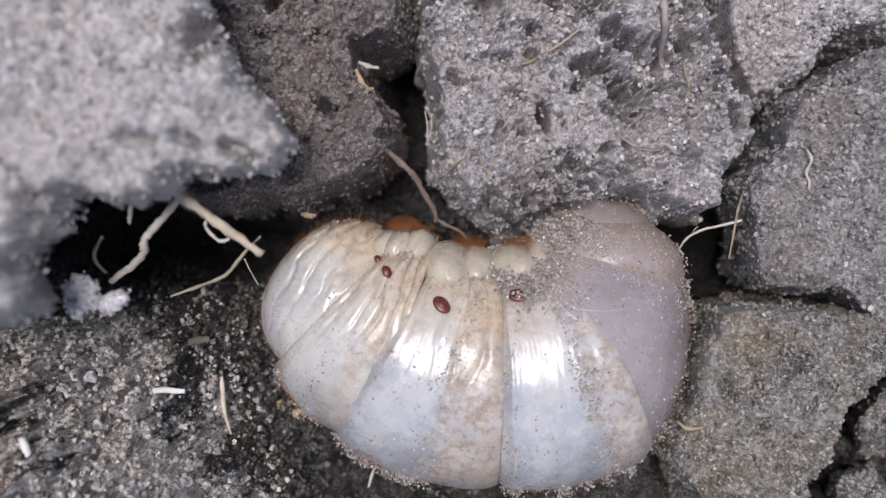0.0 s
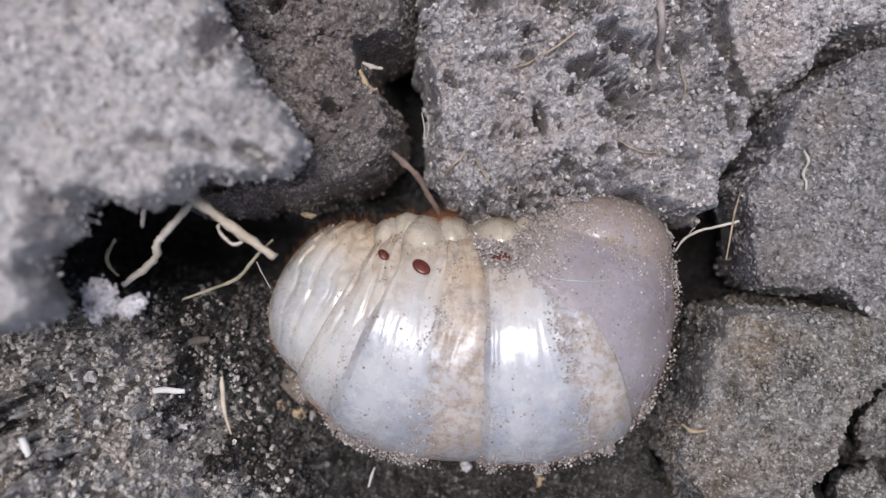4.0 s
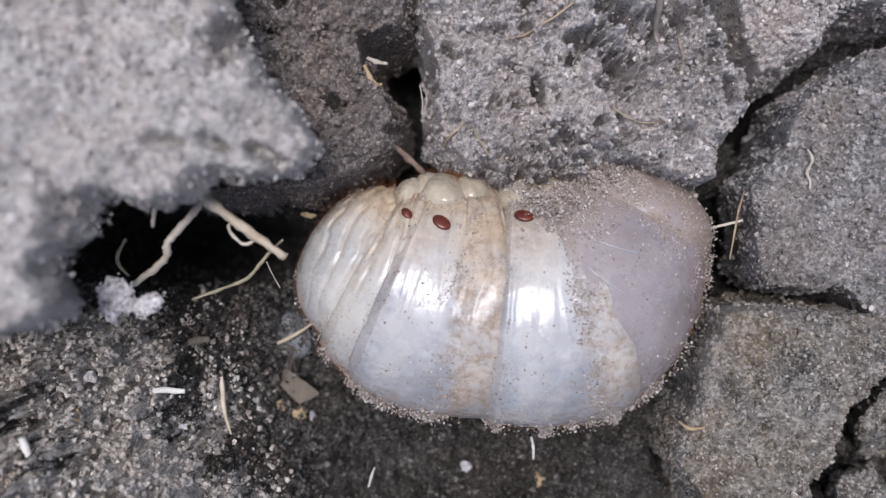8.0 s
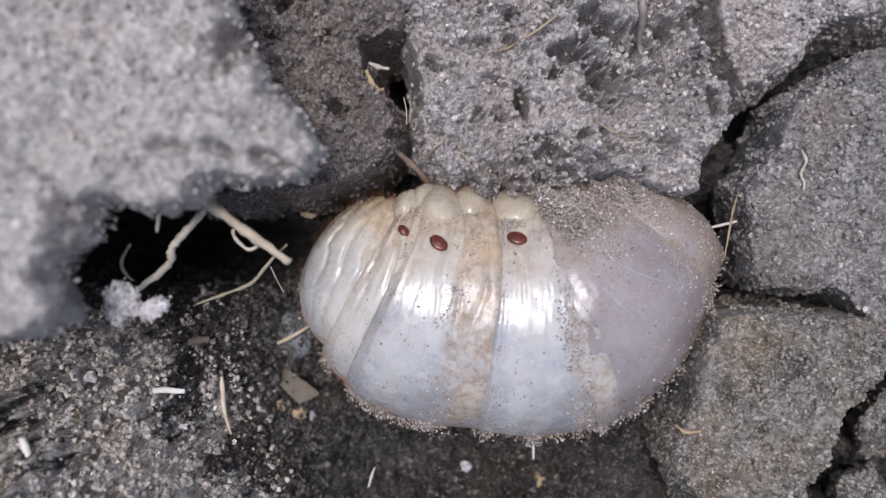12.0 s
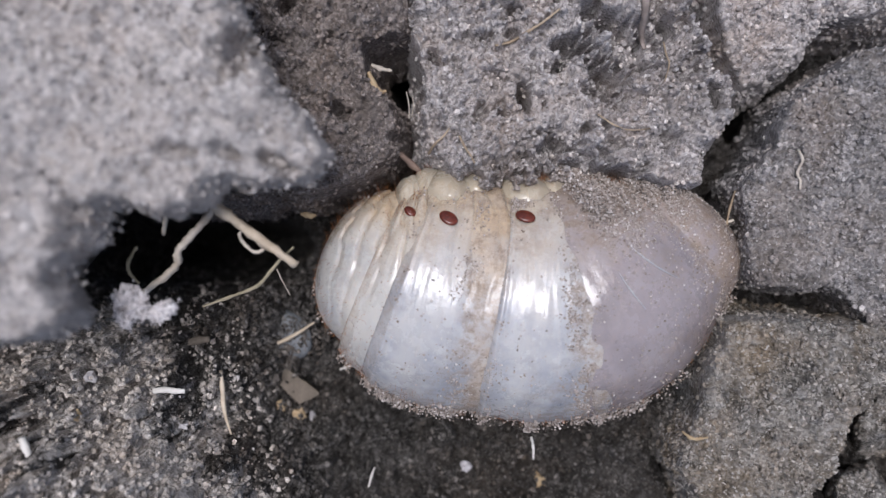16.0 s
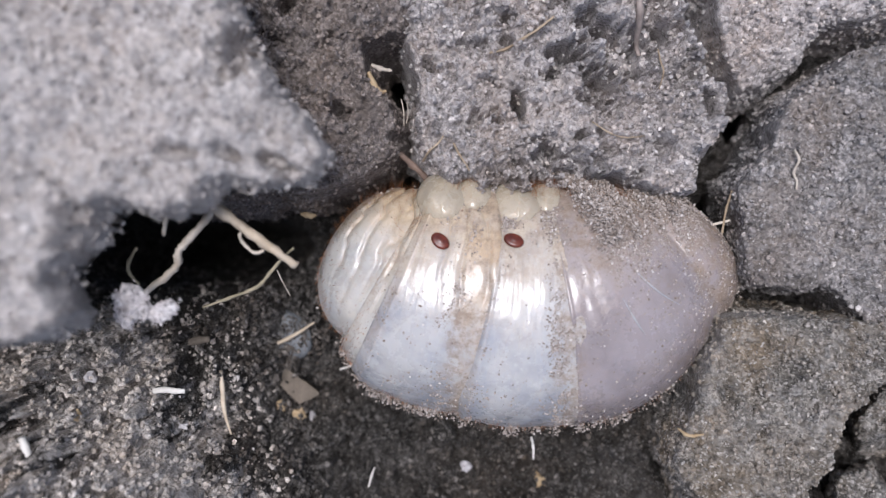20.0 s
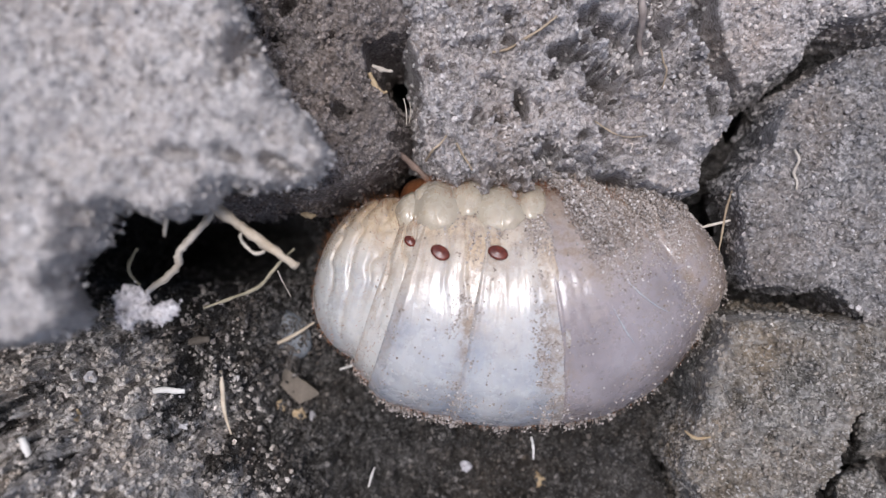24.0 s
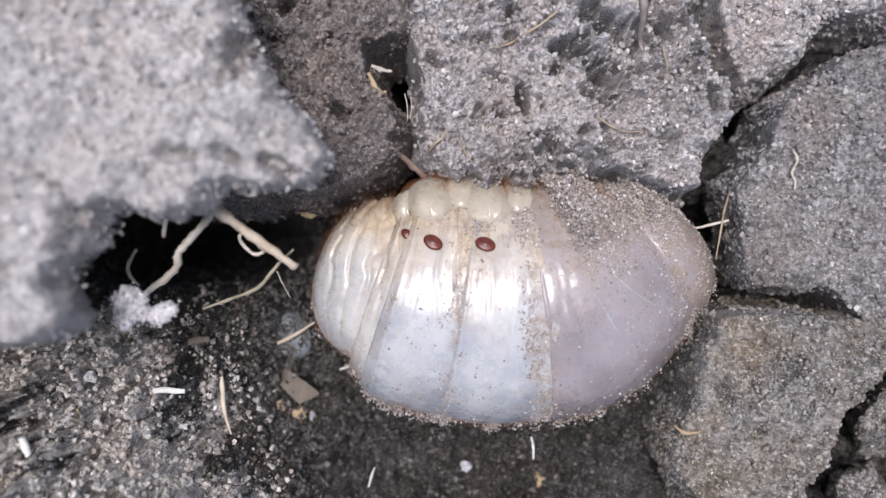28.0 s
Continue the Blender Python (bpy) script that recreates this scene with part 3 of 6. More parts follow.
soil_clod("back_right", [(23.6, 26.6), (44.0, 26.6), (44.0, 18.7), (34.2, 18.0), (32.2, 15.3), (29.8, 13.6), (27.3, 12.3), (25.8, 14.3), (24.4, 17.2), (23.5, 18.7)], 2.5, 14.5, SOIL_GREY, "grey soil clod with a dark sloping face", (0.05, 0.32), 3.0, 0.11, 41, 0.8, 0.9, 0.6, 0.0, 0.9, 7000, lean=(1.2, 0.4))
soil_clod("right", [(37.6, 17.5), (43.4, 17.0), (43.4, -10.6), (37.6, -9.6), (33.3, -4.3), (26.5, -4.1), (25.3, -1.9), (25.5, 2.0), (25.0, 5.4), (26.9, 8.3), (28.2, 11.2), (28.9, 13.1), (32.3, 15.6), (33.7, 16.8)], 2.5, 17.0, SOIL_DULL, "dark grey firm soil clod with a small root", (0.05, 0.10), 2.4, 0.10, 51, 0.85, 0.8, 0.8, 0.0, 0.9, 10000, lean=(2.6, 0.3))
soil_clod("low_right", [(22.1, -4.3), (26.5, -3.9), (32.8, -4.3), (36.6, -4.6), (38.3, -6.3), (38.1, -9.6), (35.9, -12.6), (33.7, -15.0), (33.3, -16.9), (31.8, -20.3), (30.8, -26.6), (20.9, -26.6), (20.2, -20.8), (18.5, -17.4), (20.2, -12.1), (21.4, -8.7)], 2.5, 16.5, SOIL_TAN, "tan crusted soil clod beside the grub", (0.04, 0.08), 2.2, 0.10, 61, 0.85, 0.9, 0.8, 0.2, 0.9, 10000, lean=(1.8, -1.0), holes=(([(29.4, -9.5)][0], 1.4, 0.8, 1.5, 20), ([(24.2, -11.9)][0], 1.0, 0.7, 1.5, -20), ([(27.1, -15.3)][0], 1.2, 0.8, 1.8, 60)))
soil_clod("corner_upper", [(36.8, -13.7), (41.2, -10.8), (46.4, -10.8), (46.4, -18.6), (40.2, -18.1), (37.1, -18.6), (36.2, -16.0)], 2.5, 10.5, SOIL_TAN, "small brown soil clod in the corner", (0, 0), 2.5, 0.12, 71, 0.8, loose=1500, lean=(4.0, -2.0))
soil_clod("corner_lower", [(34.6, -19.6), (38.1, -18.4), (40.2, -20.7), (45.8, -20.4), (45.8, -28.6), (33.8, -28.6)], 2.5, 11.5, SOIL_TAN, "small tan soil clod in the corner", (0, 0), 2.5, 0.12, 81, 0.8, loose=1500, lean=(4.0, -3.0))
soil_clod("under_tail", [(14.8, -18.8), (18.6, -16.4), (20.2, -19.3), (21.8, -23.1), (22.4, -30.1), (12.7, -30.1), (11.6, -23.6)], 1.5, 6.5, SOIL_DARK, "small dark crumbly clod below the grub", (0, 0), 2.5, 0.12, 91, 1.0, loose=500)


# ---- roots and plant bits held by the clods ----
def root(key, plan, heights, radii, mat, label, name="root", seed=1):
    """A root of a clod. heights: mm, or None to lie on the clod's surface."""
    ob = CLODS[key]
    cx, cy = ob.location.x / MM, ob.location.y / MM
    path = []
    for k, (x, y) in enumerate(plan):
        z = max(height_on(key, x + dx, y + dy) for dx in (-0.5, 0, 0.5) for dy in (-0.5, 0, 0.5)) - radii[0] * 0.2 if heights is None else heights[0] + (heights[1] - heights[0]) * k / (len(plan) - 1)
        path.append((x - cx, y - cy, z))
    thick = 0.75 if heights is None else 1.0
    return part(name, tube(path, [r * thick for r in radii], seed, wobble=0.2), mat, ob, label)


root("middle", [(5.9, 15.0), (7.3, 15.6), (8.6, 16.1), (9.9, 16.9), (11.1, 17.9)], None, (0.14, 0.17, 0.10), ROOT_TAN, "dry tan root fragment lying across the clod")
root("middle", [(17.7, 21.4), (17.9, 19.6), (18.1, 17.9), (18.4, 16.3), (18.7, 15.3)], None, (0.42, 0.40, 0.22), ROOT_GREY, "grey-brown root half buried in the clod")
root("middle", [(20.0, 15.6), (19.8, 14.2), (19.9, 13.3), (19.7, 12.0)], None, (0.11, 0.08), ROOT_TAN, "thin tan rootlet")
root("middle", [(0.4, 6.2), (1.0, 6.9), (1.6, 7.4), (2.1, 8.1)], None, (0.14, 0.10), ROOT_TAN, "thin tan rootlet")
root("middle", [(2.9, 7.5), (3.4, 6.6), (3.8, 6.0), (4.2, 5.3)], None, (0.13, 0.09), ROOT_TAN, "thin tan rootlet")
root("middle", [(14.2, 9.3), (15.6, 8.3), (17.0, 8.0), (18.9, 8.3)], None, (0.08, 0.06), ROOT_TAN, "thin tan rootlet")
root("middle", [(-1.6, 12.0), (-1.4, 11.0), (-1.4, 9.8)], (13, 12), (0.06, 0.04), ROOT_PALE, "pale hair root")
root("middle", [(-1.1, 11.7), (-1.0, 10.8), (-1.2, 10.0)], (13, 12), (0.05, 0.04), ROOT_PALE, "pale hair root")
root("left_back", [(-5.0, 8.7), (-3.6, 7.5), (-2.5, 6.4), (-1.6, 4.8), (-0.8, 3.5), (-0.6, 2.5)], (12, 9), (0.28, 0.30, 0.22), ROOT_BROWN, "brown root spanning the crack")
root("left_back", [(-0.7, 2.8), (0.3, 2.2), (1.6, 1.6), (2.3, 0.8)], (9, 8), (0.2, 0.12), ROOT_BROWN, "brown root spanning the crack")
root("left_back", [(-7.1, 15.7), (-6.3, 15.4), (-5.4, 15.3)], (15.5, 15), (0.16, 0.22, 0.10), ROOT_PALE, "pale bit of straw", "straw_bit")
root("left_back", [(-7.4, 15.2), (-7.0, 14.3), (-6.5, 13.6), (-5.9, 13.7)], (15, 14.5), (0.2, 0.28, 0.12), SEED_TAN, "tan flake of old root", "flake")
root("right", [(29.7, 8.1), (30.1, 7.3), (29.9, 6.3), (30.1, 5.6), (30.0, 4.9)], None, (0.14, 0.17, 0.10), ROOT_PALE, "small pale crooked root")
root("right", [(21.0, -0.1), (21.7, 1.0), (22.9, 1.7), (24.1, 2.0), (26.0, 2.5)], (11, 13), (0.09, 0.13, 0.13), ROOT_PALE, "pale rootlet reaching out of the clod")
root("right", [(22.1, 1.2), (22.3, 1.7), (22.6, 2.0)], (11.3, 11.6), (0.05, 0.03), ROOT_PALE, "pale hair root")
root("right", [(25.8, 5.0), (25.5, 3.3), (25.4, 1.5), (25.2, -0.9)], (14, 12), (0.12, 0.10, 0.08), ROOT_TAN, "thin tan rootlet hanging beside the clod")
root("left_high", [(-21.5, 5.5), (-18.9, 3.4), (-16.4, 1.4), (-14.0, -0.4)], (24, 21), (0.36, 0.40, 0.38, 0.34), STICK_TAN, "straight bleached straw stalk", "stalk")
root("left_high", [(-19.9, 4.1), (-20.9, 3.0), (-22.5, 1.4), (-23.3, 0.6), (-23.5, -0.3), (-24.6, -1.3), (-26.5, -2.6)], (22.5, 19), (0.26, 0.30, 0.32, 0.30, 0.26), ROOT_PALE, "pale crooked root")
root("left_high", [(-18.0, 2.5), (-18.3, 1.9), (-17.9, 1.2), (-17.1, 0.6), (-16.4, 0.9), (-16.5, 1.5), (-17.1, 1.7)], (21.5, 21.5), (0.12, 0.15, 0.10), ROOT_PALE, "pale curled rootlet")
root("left_high", [(-22.4, -3.9), (-20.1, -3.1), (-17.8, -2.2), (-16.7, -1.1), (-15.7, 0.0), (-14.6, 1.0)], (17, 19), (0.11, 0.14, 0.17, 0.13, 0.10), ROOT_OLIVE, "thin olive rootlet")
root("left_high", [(-16.1, -0.8), (-15.9, -1.7), (-15.4, -3.0)], (18, 16), (0.06, 0.04), ROOT_PALE, "pale hair root")
root("left_high", [(-26.4, 1.0), (-27.3, -0.2), (-27.4, -1.1), (-26.9, -1.9)], (21, 19), (0.13, 0.16, 0.11), ROOT_OLIVE, "thin olive rootlet")
root("left_high", [(-23.0, 3.9), (-23.7, 3.0), (-24.3, 2.0)], (24, 21), (0.2, 0.16), ROOT_PALE, "short pale rootlet")
root("low_right", [(19.7, -14.5), (20.2, -14.9), (20.9, -15.0), (21.6, -14.8)], None, (0.12, 0.22, 0.2, 0.1), SEED_TAN, "tan flake pressed into the clod", "flake")


# ---- small things lying on the ground ----
def lying(name, plan, radii, mat, label, category, lift=0.8, seed=1, flat=1.0, level=None):
    cx, cy = plan[0]
    z0 = max(height_on("ground", x, y) for x, y in plan) if level is None else level
    bm = tube([(x - cx, y - cy, 0) for x, y in plan], radii, seed)
    bmesh.ops.scale(bm, vec=(1, 1, flat), verts=bm.verts)
    ob = new(name)
    part("stem" if "straw" in name or "twig" in name else "shell", bm, mat, ob)
    ob.location = (cx * MM, cy * MM, (z0 + lift) * MM)
    return tagged(ob, label, category)


lying("straw_bit", [(-24.5, -12.0), (-23.5, -11.9), (-22.6, -12.0), (-21.8, -12.0)], (0.26, 0.28, 0.27, 0.2), STRAW_WHITE, "short white bit of straw on dark soil", "straw", flat=0.6)
lying("straw_bit", [(-19.8, -10.8), (-19.6, -12.4), (-19.5, -14.0), (-19.2, -15.3), (-18.8, -16.5)], (0.17, 0.24, 0.22, 0.14, 0.08), STICK_TAN, "thin bent tan straw on dark soil", "straw")
lying("twig", [(-15.8, -9.0), (-14.7, -8.5), (-13.5, -7.8), (-12.3, -7.0)], (0.16, 0.2, 0.15, 0.1), STICK_TAN, "thin tan twig on the hollow's edge", "twig", 0.6)
lying("seed_husk", [(-12.9, 3.2), (-12.4, 3.1), (-11.9, 3.0), (-11.5, 3.1)], (0.12, 0.3, 0.28, 0.1), SEED_TAN, "small tan curled seed husk", "husk", level=9.0)
lying("straw_bit", [(-32.4, -14.5), (-32.1, -15.3), (-31.7, -16.2)], (0.3, 0.34, 0.2), STRAW_WHITE, "white flake of straw on dark soil", "straw")
lying("straw_bit", [(8.3, -17.7), (8.5, -18.7), (8.5, -19.8)], (0.12, 0.14, 0.08), STRAW_WHITE, "tiny pale straw below the grub", "straw")
lying("straw_bit", [(-10.1, -11.8), (-8.9, -11.4), (-7.9, -11.1)], (0.10, 0.12, 0.06), STRAW_WHITE, "tiny pale straw below the grub", "straw")
lying("straw_bit", [(-7.1, -22.7), (-6.8, -21.6), (-6.5, -20.8)], (0.10, 0.12, 0.06), STRAW_WHITE, "tiny pale straw below the grub", "straw")
lying("bark_flake", [(-22.6, -8.3), (-21.7, -8.1), (-20.7, -8.0)], (0.3, 0.42, 0.25), BARK, "brown flake of bark on dark soil", "bark", flat=0.6)


def bark_chip():
    corners = [(-16.5, -12.4), (-15.1, -11.5), (-11.8, -13.9), (-13.8, -15.0)]
    cx, cy = corners[0]
    bm = bmesh.new()
    z = height_on("ground", *corners[2])
    top, low = [], []
    ring = []
    for (x0, y0), (x1, y1) in zip(corners, corners[1:] + corners[:1]):
        for k in range(5):
            f = k / 5
            ring.append((x0 + (x1 - x0) * f + random.uniform(-0.07, 0.07), y0 + (y1 - y0) * f + random.uniform(-0.07, 0.07)))
    for x, y in ring:
        h = 0.5 + 0.10 * (x - cx) + random.uniform(-0.04, 0.04)
        top.append(bm.verts.new(((x - cx) * MM, (y - cy) * MM, h * MM)))
        low.append(bm.verts.new(((x - cx) * MM, (y - cy) * MM, (h - 0.45) * MM)))
    bm.faces.new(top)
    bm.faces.new(list(reversed(low)))
    n = len(top)
    for k in range(n):
        bm.faces.new((top[k], low[k], low[(k + 1) % n], top[(k + 1) % n]))
    bmesh.ops.recalc_face_normals(bm, faces=bm.faces)
    ob = new("bark_chip")
    chip = part("plate", bm, BARK, ob)
    for p in chip.data.polygons:
        p.use_smooth = False
    ob.location = (cx * MM, cy * MM, (z + 1.7) * MM)
    tagged(ob, "flat grey-brown chip of bark lying on the soil", "bark")


bark_chip()


def pebble(plan, r, mat, label, level=None):
    (x, y), = plan
    me = grains("pebble", np.array([[0, 0, 0]]), [r], mat, int(x * 7 + 900), 0.85)
    ob = new("pebble", me)
    ob.location = (x * MM, y * MM, ((height_on("ground", x, y) if level is None else level) + r * 0.35) * MM)
    tagged(ob, label, "pebble")


pebble([(-13.8, -15.9)], 0.62, SEED_TAN, "small tan pebble on dark soil")
pebble([(-15.5, -15.0)], 0.58, SEED_TAN, "small round brown pebble in the hollow")
pebble([(-13.0, -16.4)], 0.5, CRUMB_WHITE, "small pale grey pebble in the hollow")
pebble([(2.2, -21.0)], 0.55, CRUMB_WHITE, "small blue-grey pebble below the grub")
pebble([(9.4, -22.5)], 0.8, SEED_TAN, "small tan pebble below the grub")
pebble([(-30.0, -10.9)], 0.55, CRUMB_WHITE, "small pale pebble on dark soil")
pebble([(-29.2, -13.3)], 0.45, SEED_TAN, "small tan pebble on dark soil")
pebble([(-22.5, -15.2)], 0.45, CRUMB_WHITE, "small pale pebble on dark soil")


CRUMB_PALE = soil_material("pale_fluffy_soil", (0.46, 0.43, 0.425), (0.66, 0.62, 0.62), (0.80, 0.77, 0.76), (0.58, 0.50, 0.44), 0.4)


def pale_crumb():
    """A fluffy pale crumb of soil caught on the roots."""
    rnd = np.random.RandomState(44)
    (x0, y0), = [(-26.1, -3.7)]
    spots = [(-26.9, -2.7), (-26.5, -3.7), (-27.1, -4.4), (-25.9, -3.9), (-24.8, -4.1), (-24.2, -3.7), (-27.4, -3.1), (-26.3, -3.0)]
    P, S = [], []
    for x, y in spots:
        for k in range(150):
            P.append((x - x0 + rnd.normal(0, 0.34), y - y0 + rnd.normal(0, 0.34), rnd.normal(0, 0.3)))
            S.append(0.06 + 0.10 * rnd.rand() ** 2)
        P.append((x - x0, y - y0, -0.2))
        S.append(0.8)
    ob = new("pale_crumb", grains("pale_crumb", np.array(P), S, CRUMB_PALE, 45))
    ob.location = (x0 * MM, y0 * MM, 24.0 * MM)
    CLODS["pale_crumb"] = ob
    tagged(ob, "fluffy pale grey crumb of soil hanging on roots", "soil crumb")


pale_crumb()


def ellipsoid(radii, seed=0):
    bm = bmesh.new()
    bmesh.ops.create_uvsphere(bm, u_segments=20, v_segments=12, radius=1.0)
    for v in bm.verts:
        k = 1 + 0.06 * noise.noise(v.co * 2.2 + Vector((seed, 0, 0)))
        v.co = Vector((v.co.x * radii[0], v.co.y * radii[1], v.co.z * radii[2])) * (k * MM)
    return bm


DAMP_GREY = plain_material("damp_blue_grey", (0.07, 0.076, 0.084), (0.16, 0.17, 0.18), 700, 0.45, 0.4, 0.0003)


def pale_lump():
    """A smooth damp blue-grey lump, half buried, with soil strewn over it."""
    (x0, y0), = [(-14.8, -8.3)]
    z0 = height_on("ground", x0, y0)
    bm = ellipsoid((1.9, 2.6, 0.9), 3)
    ob = new("pale_lump")
    part("shell", bm, DAMP_GREY, ob)
    rnd = np.random.RandomState(12)
    q = rnd.normal(0, 1, (900, 2))
    pts = np.stack([q[:, 0] * 0.8 + np.where(np.arange(900) % 2, -1.2, 1.5), q[:, 1] * 1.7, np.full(900, 0.55)], axis=1)
    pts[:, 2] = 0.9 * np.sqrt(np.clip(1 - (pts[:, 0] / 1.9) ** 2 - (pts[:, 1] / 2.6) ** 2, 0, 1))
    tagged(part("clinging_soil", grains("clinging_soil", pts, 0.05 + 0.18 * rnd.rand(900) ** 2.5, SOIL_CRUMB, 14), SOIL_CRUMB, ob), "dark soil strewn over the lump", kind="stuff")
    ob.location = (x0 * MM, y0 * MM, (z0 - 0.1) * MM)
    ob.rotation_euler = (0, 0, radians(35))
    tagged(ob, "smooth blue-grey lump half buried in dark soil", "lump")


pale_lump()


# ---- the grub ----
RING_GRID = {}
BODY_RATIO = 0.88
# length along the body (mm), radius before and behind, bend of the body, skin, tan skin in the fold before and behind
RINGS = {
    "A": (2.0, 7.6, 8.6, 1 / 14, SKIN_CREAM, (0.0, 0.5)),
    "B": (2.8, 8.6, 9.9, 1 / 15, SKIN_CREAM, (0.2, 0.4)),
    "C": (5.6, 9.9, 10.6, 1 / 20, SKIN_WHITE, (0.1, 0.5)),
    "D": (6.2, 10.6, 10.7, 1 / 24, SKIN_WHITE, (0.15, 0.4)),
    "E": (11.4, 10.7, 7.1, 1 / 23, SKIN_LILAC, (0.12, 0.45)),
    "F": (2.2, 7.1, 6.1, 1 / 18, SKIN_LILAC, (0.12, 0.0)),
}
FRONT_CAP, TAIL_CAP = 6.2, 6.4
# breathing holes: place along the ring (mm), angle from the belly side, size
BREATH = {"A": (0.0, 50, 0.5), "B": (0.0, 56, 0.68), "C": (-0.5, 58, 1.0), "D": (-1.8, 54.5, 1.0)}


def ring_profile(key, L):
    """Body radius (mm) of a ring at places along it; past its ends the softer, slightly sunken skin between two rings."""
    w, r0, r1 = RINGS[key][:3]
    f = np.clip(L / w + 0.5, 0, 1)
    ahead, past = np.clip(-L - w / 2, 0, 9), np.clip(L - w / 2, 0, 9)
    r = r0 + (r1 - r0) * f + (1.3 if key == "E" else 0.20) * (1 - (2 * f - 1) ** 2)
    r = r + 0.10 * np.exp(-((L + w / 2 - 0.10) / 0.16) ** 2) - (0.0 if key == "F" else 0.9) * ahead - 0.05 * np.clip(past / 0.5, 0, 1)
    if key == "E":
        return np.where(past > 0, r1 * np.sqrt(np.clip(1 - (past / 4.6) ** 2, 0.0004, 1)), r)
    slack = 1.0 if key == "D" else 2.6
    return r + np.minimum((r1 - r0) / w * 0.6, 0.05) * past - 0.03 * past - 0.22 * np.clip(past - slack, 0, 9) ** 2


def ring_mesh(key, seed, around=168):
    """One body ring: x along the body, -y to the back, z up, bent round a centre on the belly side."""
    w, r0, r1, bend, mat, tan = RINGS[key]
    before, behind = {"A": (0, 2.2), "B": (0.6, 3.4), "C": (0.7, 4.2), "D": (0.8, 2.8), "E": (0.8, 4.59), "F": (4.5, 0)}[key]
    L = np.linspace(-w / 2 - before, w / 2 + behind, int((w + before + behind) / 0.13))
    R = ring_profile(key, L)
    cap_len = {"A": FRONT_CAP, "F": TAIL_CAP}.get(key, 0)
    if cap_len:
        a = np.linspace(0.03, 1.0, 56) * math.pi / 2
        sgn = -1 if key == "A" else 1
        end = r0 if key == "A" else r1
        capL = w / 2 + cap_len * np.sin(a)
        capR = end * np.cos(a) ** (0.86 if key == "A" else 0.95)
        if key == "A":
            L, R = np.concatenate([-capL[::-1], L[L > -w / 2]]), np.concatenate([capR[::-1], R[L > -w / 2]])
        else:
            L, R = np.concatenate([L[L < w / 2], capL]), np.concatenate([R[L < w / 2], capR])
    phi = np.linspace(-np.pi / 2, 1.5 * np.pi, around, endpoint=False)
    LL, PHI = np.meshgrid(L, phi, indexing="ij")
    RR = np.repeat(R[:, None], around, axis=1)
    yy, zz = np.cos(PHI), np.sin(PHI)
    arc = PHI * 8.0
    inner = np.clip((w / 2 + 0.4 - np.abs(LL)) / 1.2, 0, 1)
    # folds running out from the belly side: deep and many in front, fading towards the back of the body
    depth, pitch, reach = {"A": (0.55, 1.6, 0.75), "B": (0.55, 1.5, 0.6), "C": (0.34, 2.0, 0.15), "D": (0.14, 2.4, -0.15), "E": (0.06, 3.0, -0.2), "F": (0.05, 3.0, 0.0)}[key]
    env = np.clip(reach + 1.0 * yy + 0.5 * fbm(LL, arc, 3.5, 2, seed + 8), 0, 1) * np.clip(R[:, None] / 6, 0, 1)
    wave = LL + 1.5 * fbm(LL, arc * 0.7, 4.0, 3, seed + 6) + 0.4 * np.sin(PHI * 2 + seed)
    RR = RR - depth * env * (1 - np.abs(np.sin(wave * math.pi / pitch))) ** 2.2
    # slack skin: long shallow wrinkles round the ring, low dimples
    RR = RR + (0.03 if key in "EF" else 0.10) * fbm(LL * 2.2, arc * 0.35, 1.6, 3, seed) * inner + 0.13 * fbm(LL, arc, 3.2, 3, seed + 2) * np.clip(R[:, None] / 6, 0, 1)
    rb = 1 / bend
    body = np.clip(LL, -w / 2 - (0 if key == "A" else 9), w / 2 + (0 if key == "F" else 9))
    turn, out = body * bend, LL - body
    Y, Z = RR * yy, BODY_RATIO * RR * zz
    X = (rb - Y) * np.sin(turn) + out * np.cos(turn)
    Y = rb - (rb - Y) * np.cos(turn) + out * np.sin(turn)
    n = len(L)
    V = np.stack([X, Y, Z], axis=-1).reshape(-1, 3)
    idx = np.arange(n * around).reshape(n, around)
    nx = np.roll(idx, -1, axis=1)
    q = np.stack([idx[:-1], nx[:-1], nx[1:], idx[1:]], axis=-1).reshape(-1, 4)
    ends = np.stack([V[idx[0]].mean(axis=0), V[idx[-1]].mean(axis=0)])
    t0 = np.stack([np.roll(idx[0], -1), idx[0], np.full(around, len(V))], axis=1)
    t1 = np.stack([idx[-1], np.roll(idx[-1], -1), np.full(around, len(V) + 1)], axis=1)
    me = mesh_from("body_segment", np.concatenate([V, ends]) * MM, [q, np.concatenate([t0, t1])], mat)
    side = np.where(LL < 0, tan[0], tan[1])
    edge = np.clip((np.abs(LL + 0.25 * fbm(LL, arc, 1.5, 3, seed + 3)) - w / 2 + np.where(LL < 0, 0.15, 0.35)) / 0.7, 0, 1)
    if cap_len:
        edge = np.where(LL * sgn > 0, 0, edge)
    grooves = env * (1 - np.abs(np.sin(wave * math.pi / pitch))) ** 2.5 * {"A": 0.5, "B": 0.5, "C": 0.25}.get(key, 0.06)
    fold = np.clip(np.maximum(edge * side, np.maximum(0.7 * np.clip((yy - 0.72) / 0.25, 0, 1), grooves)), 0, 1)
    rear = {"A": 0.35, "B": 0.45, "C": 1.0, "D": 1.0, "E": 0.9, "F": 0.7}[key]
    belly_g = {"A": 0.1, "B": 0.15, "C": 0.25, "D": 0.5, "E": 1.0, "F": 1.2}[key]
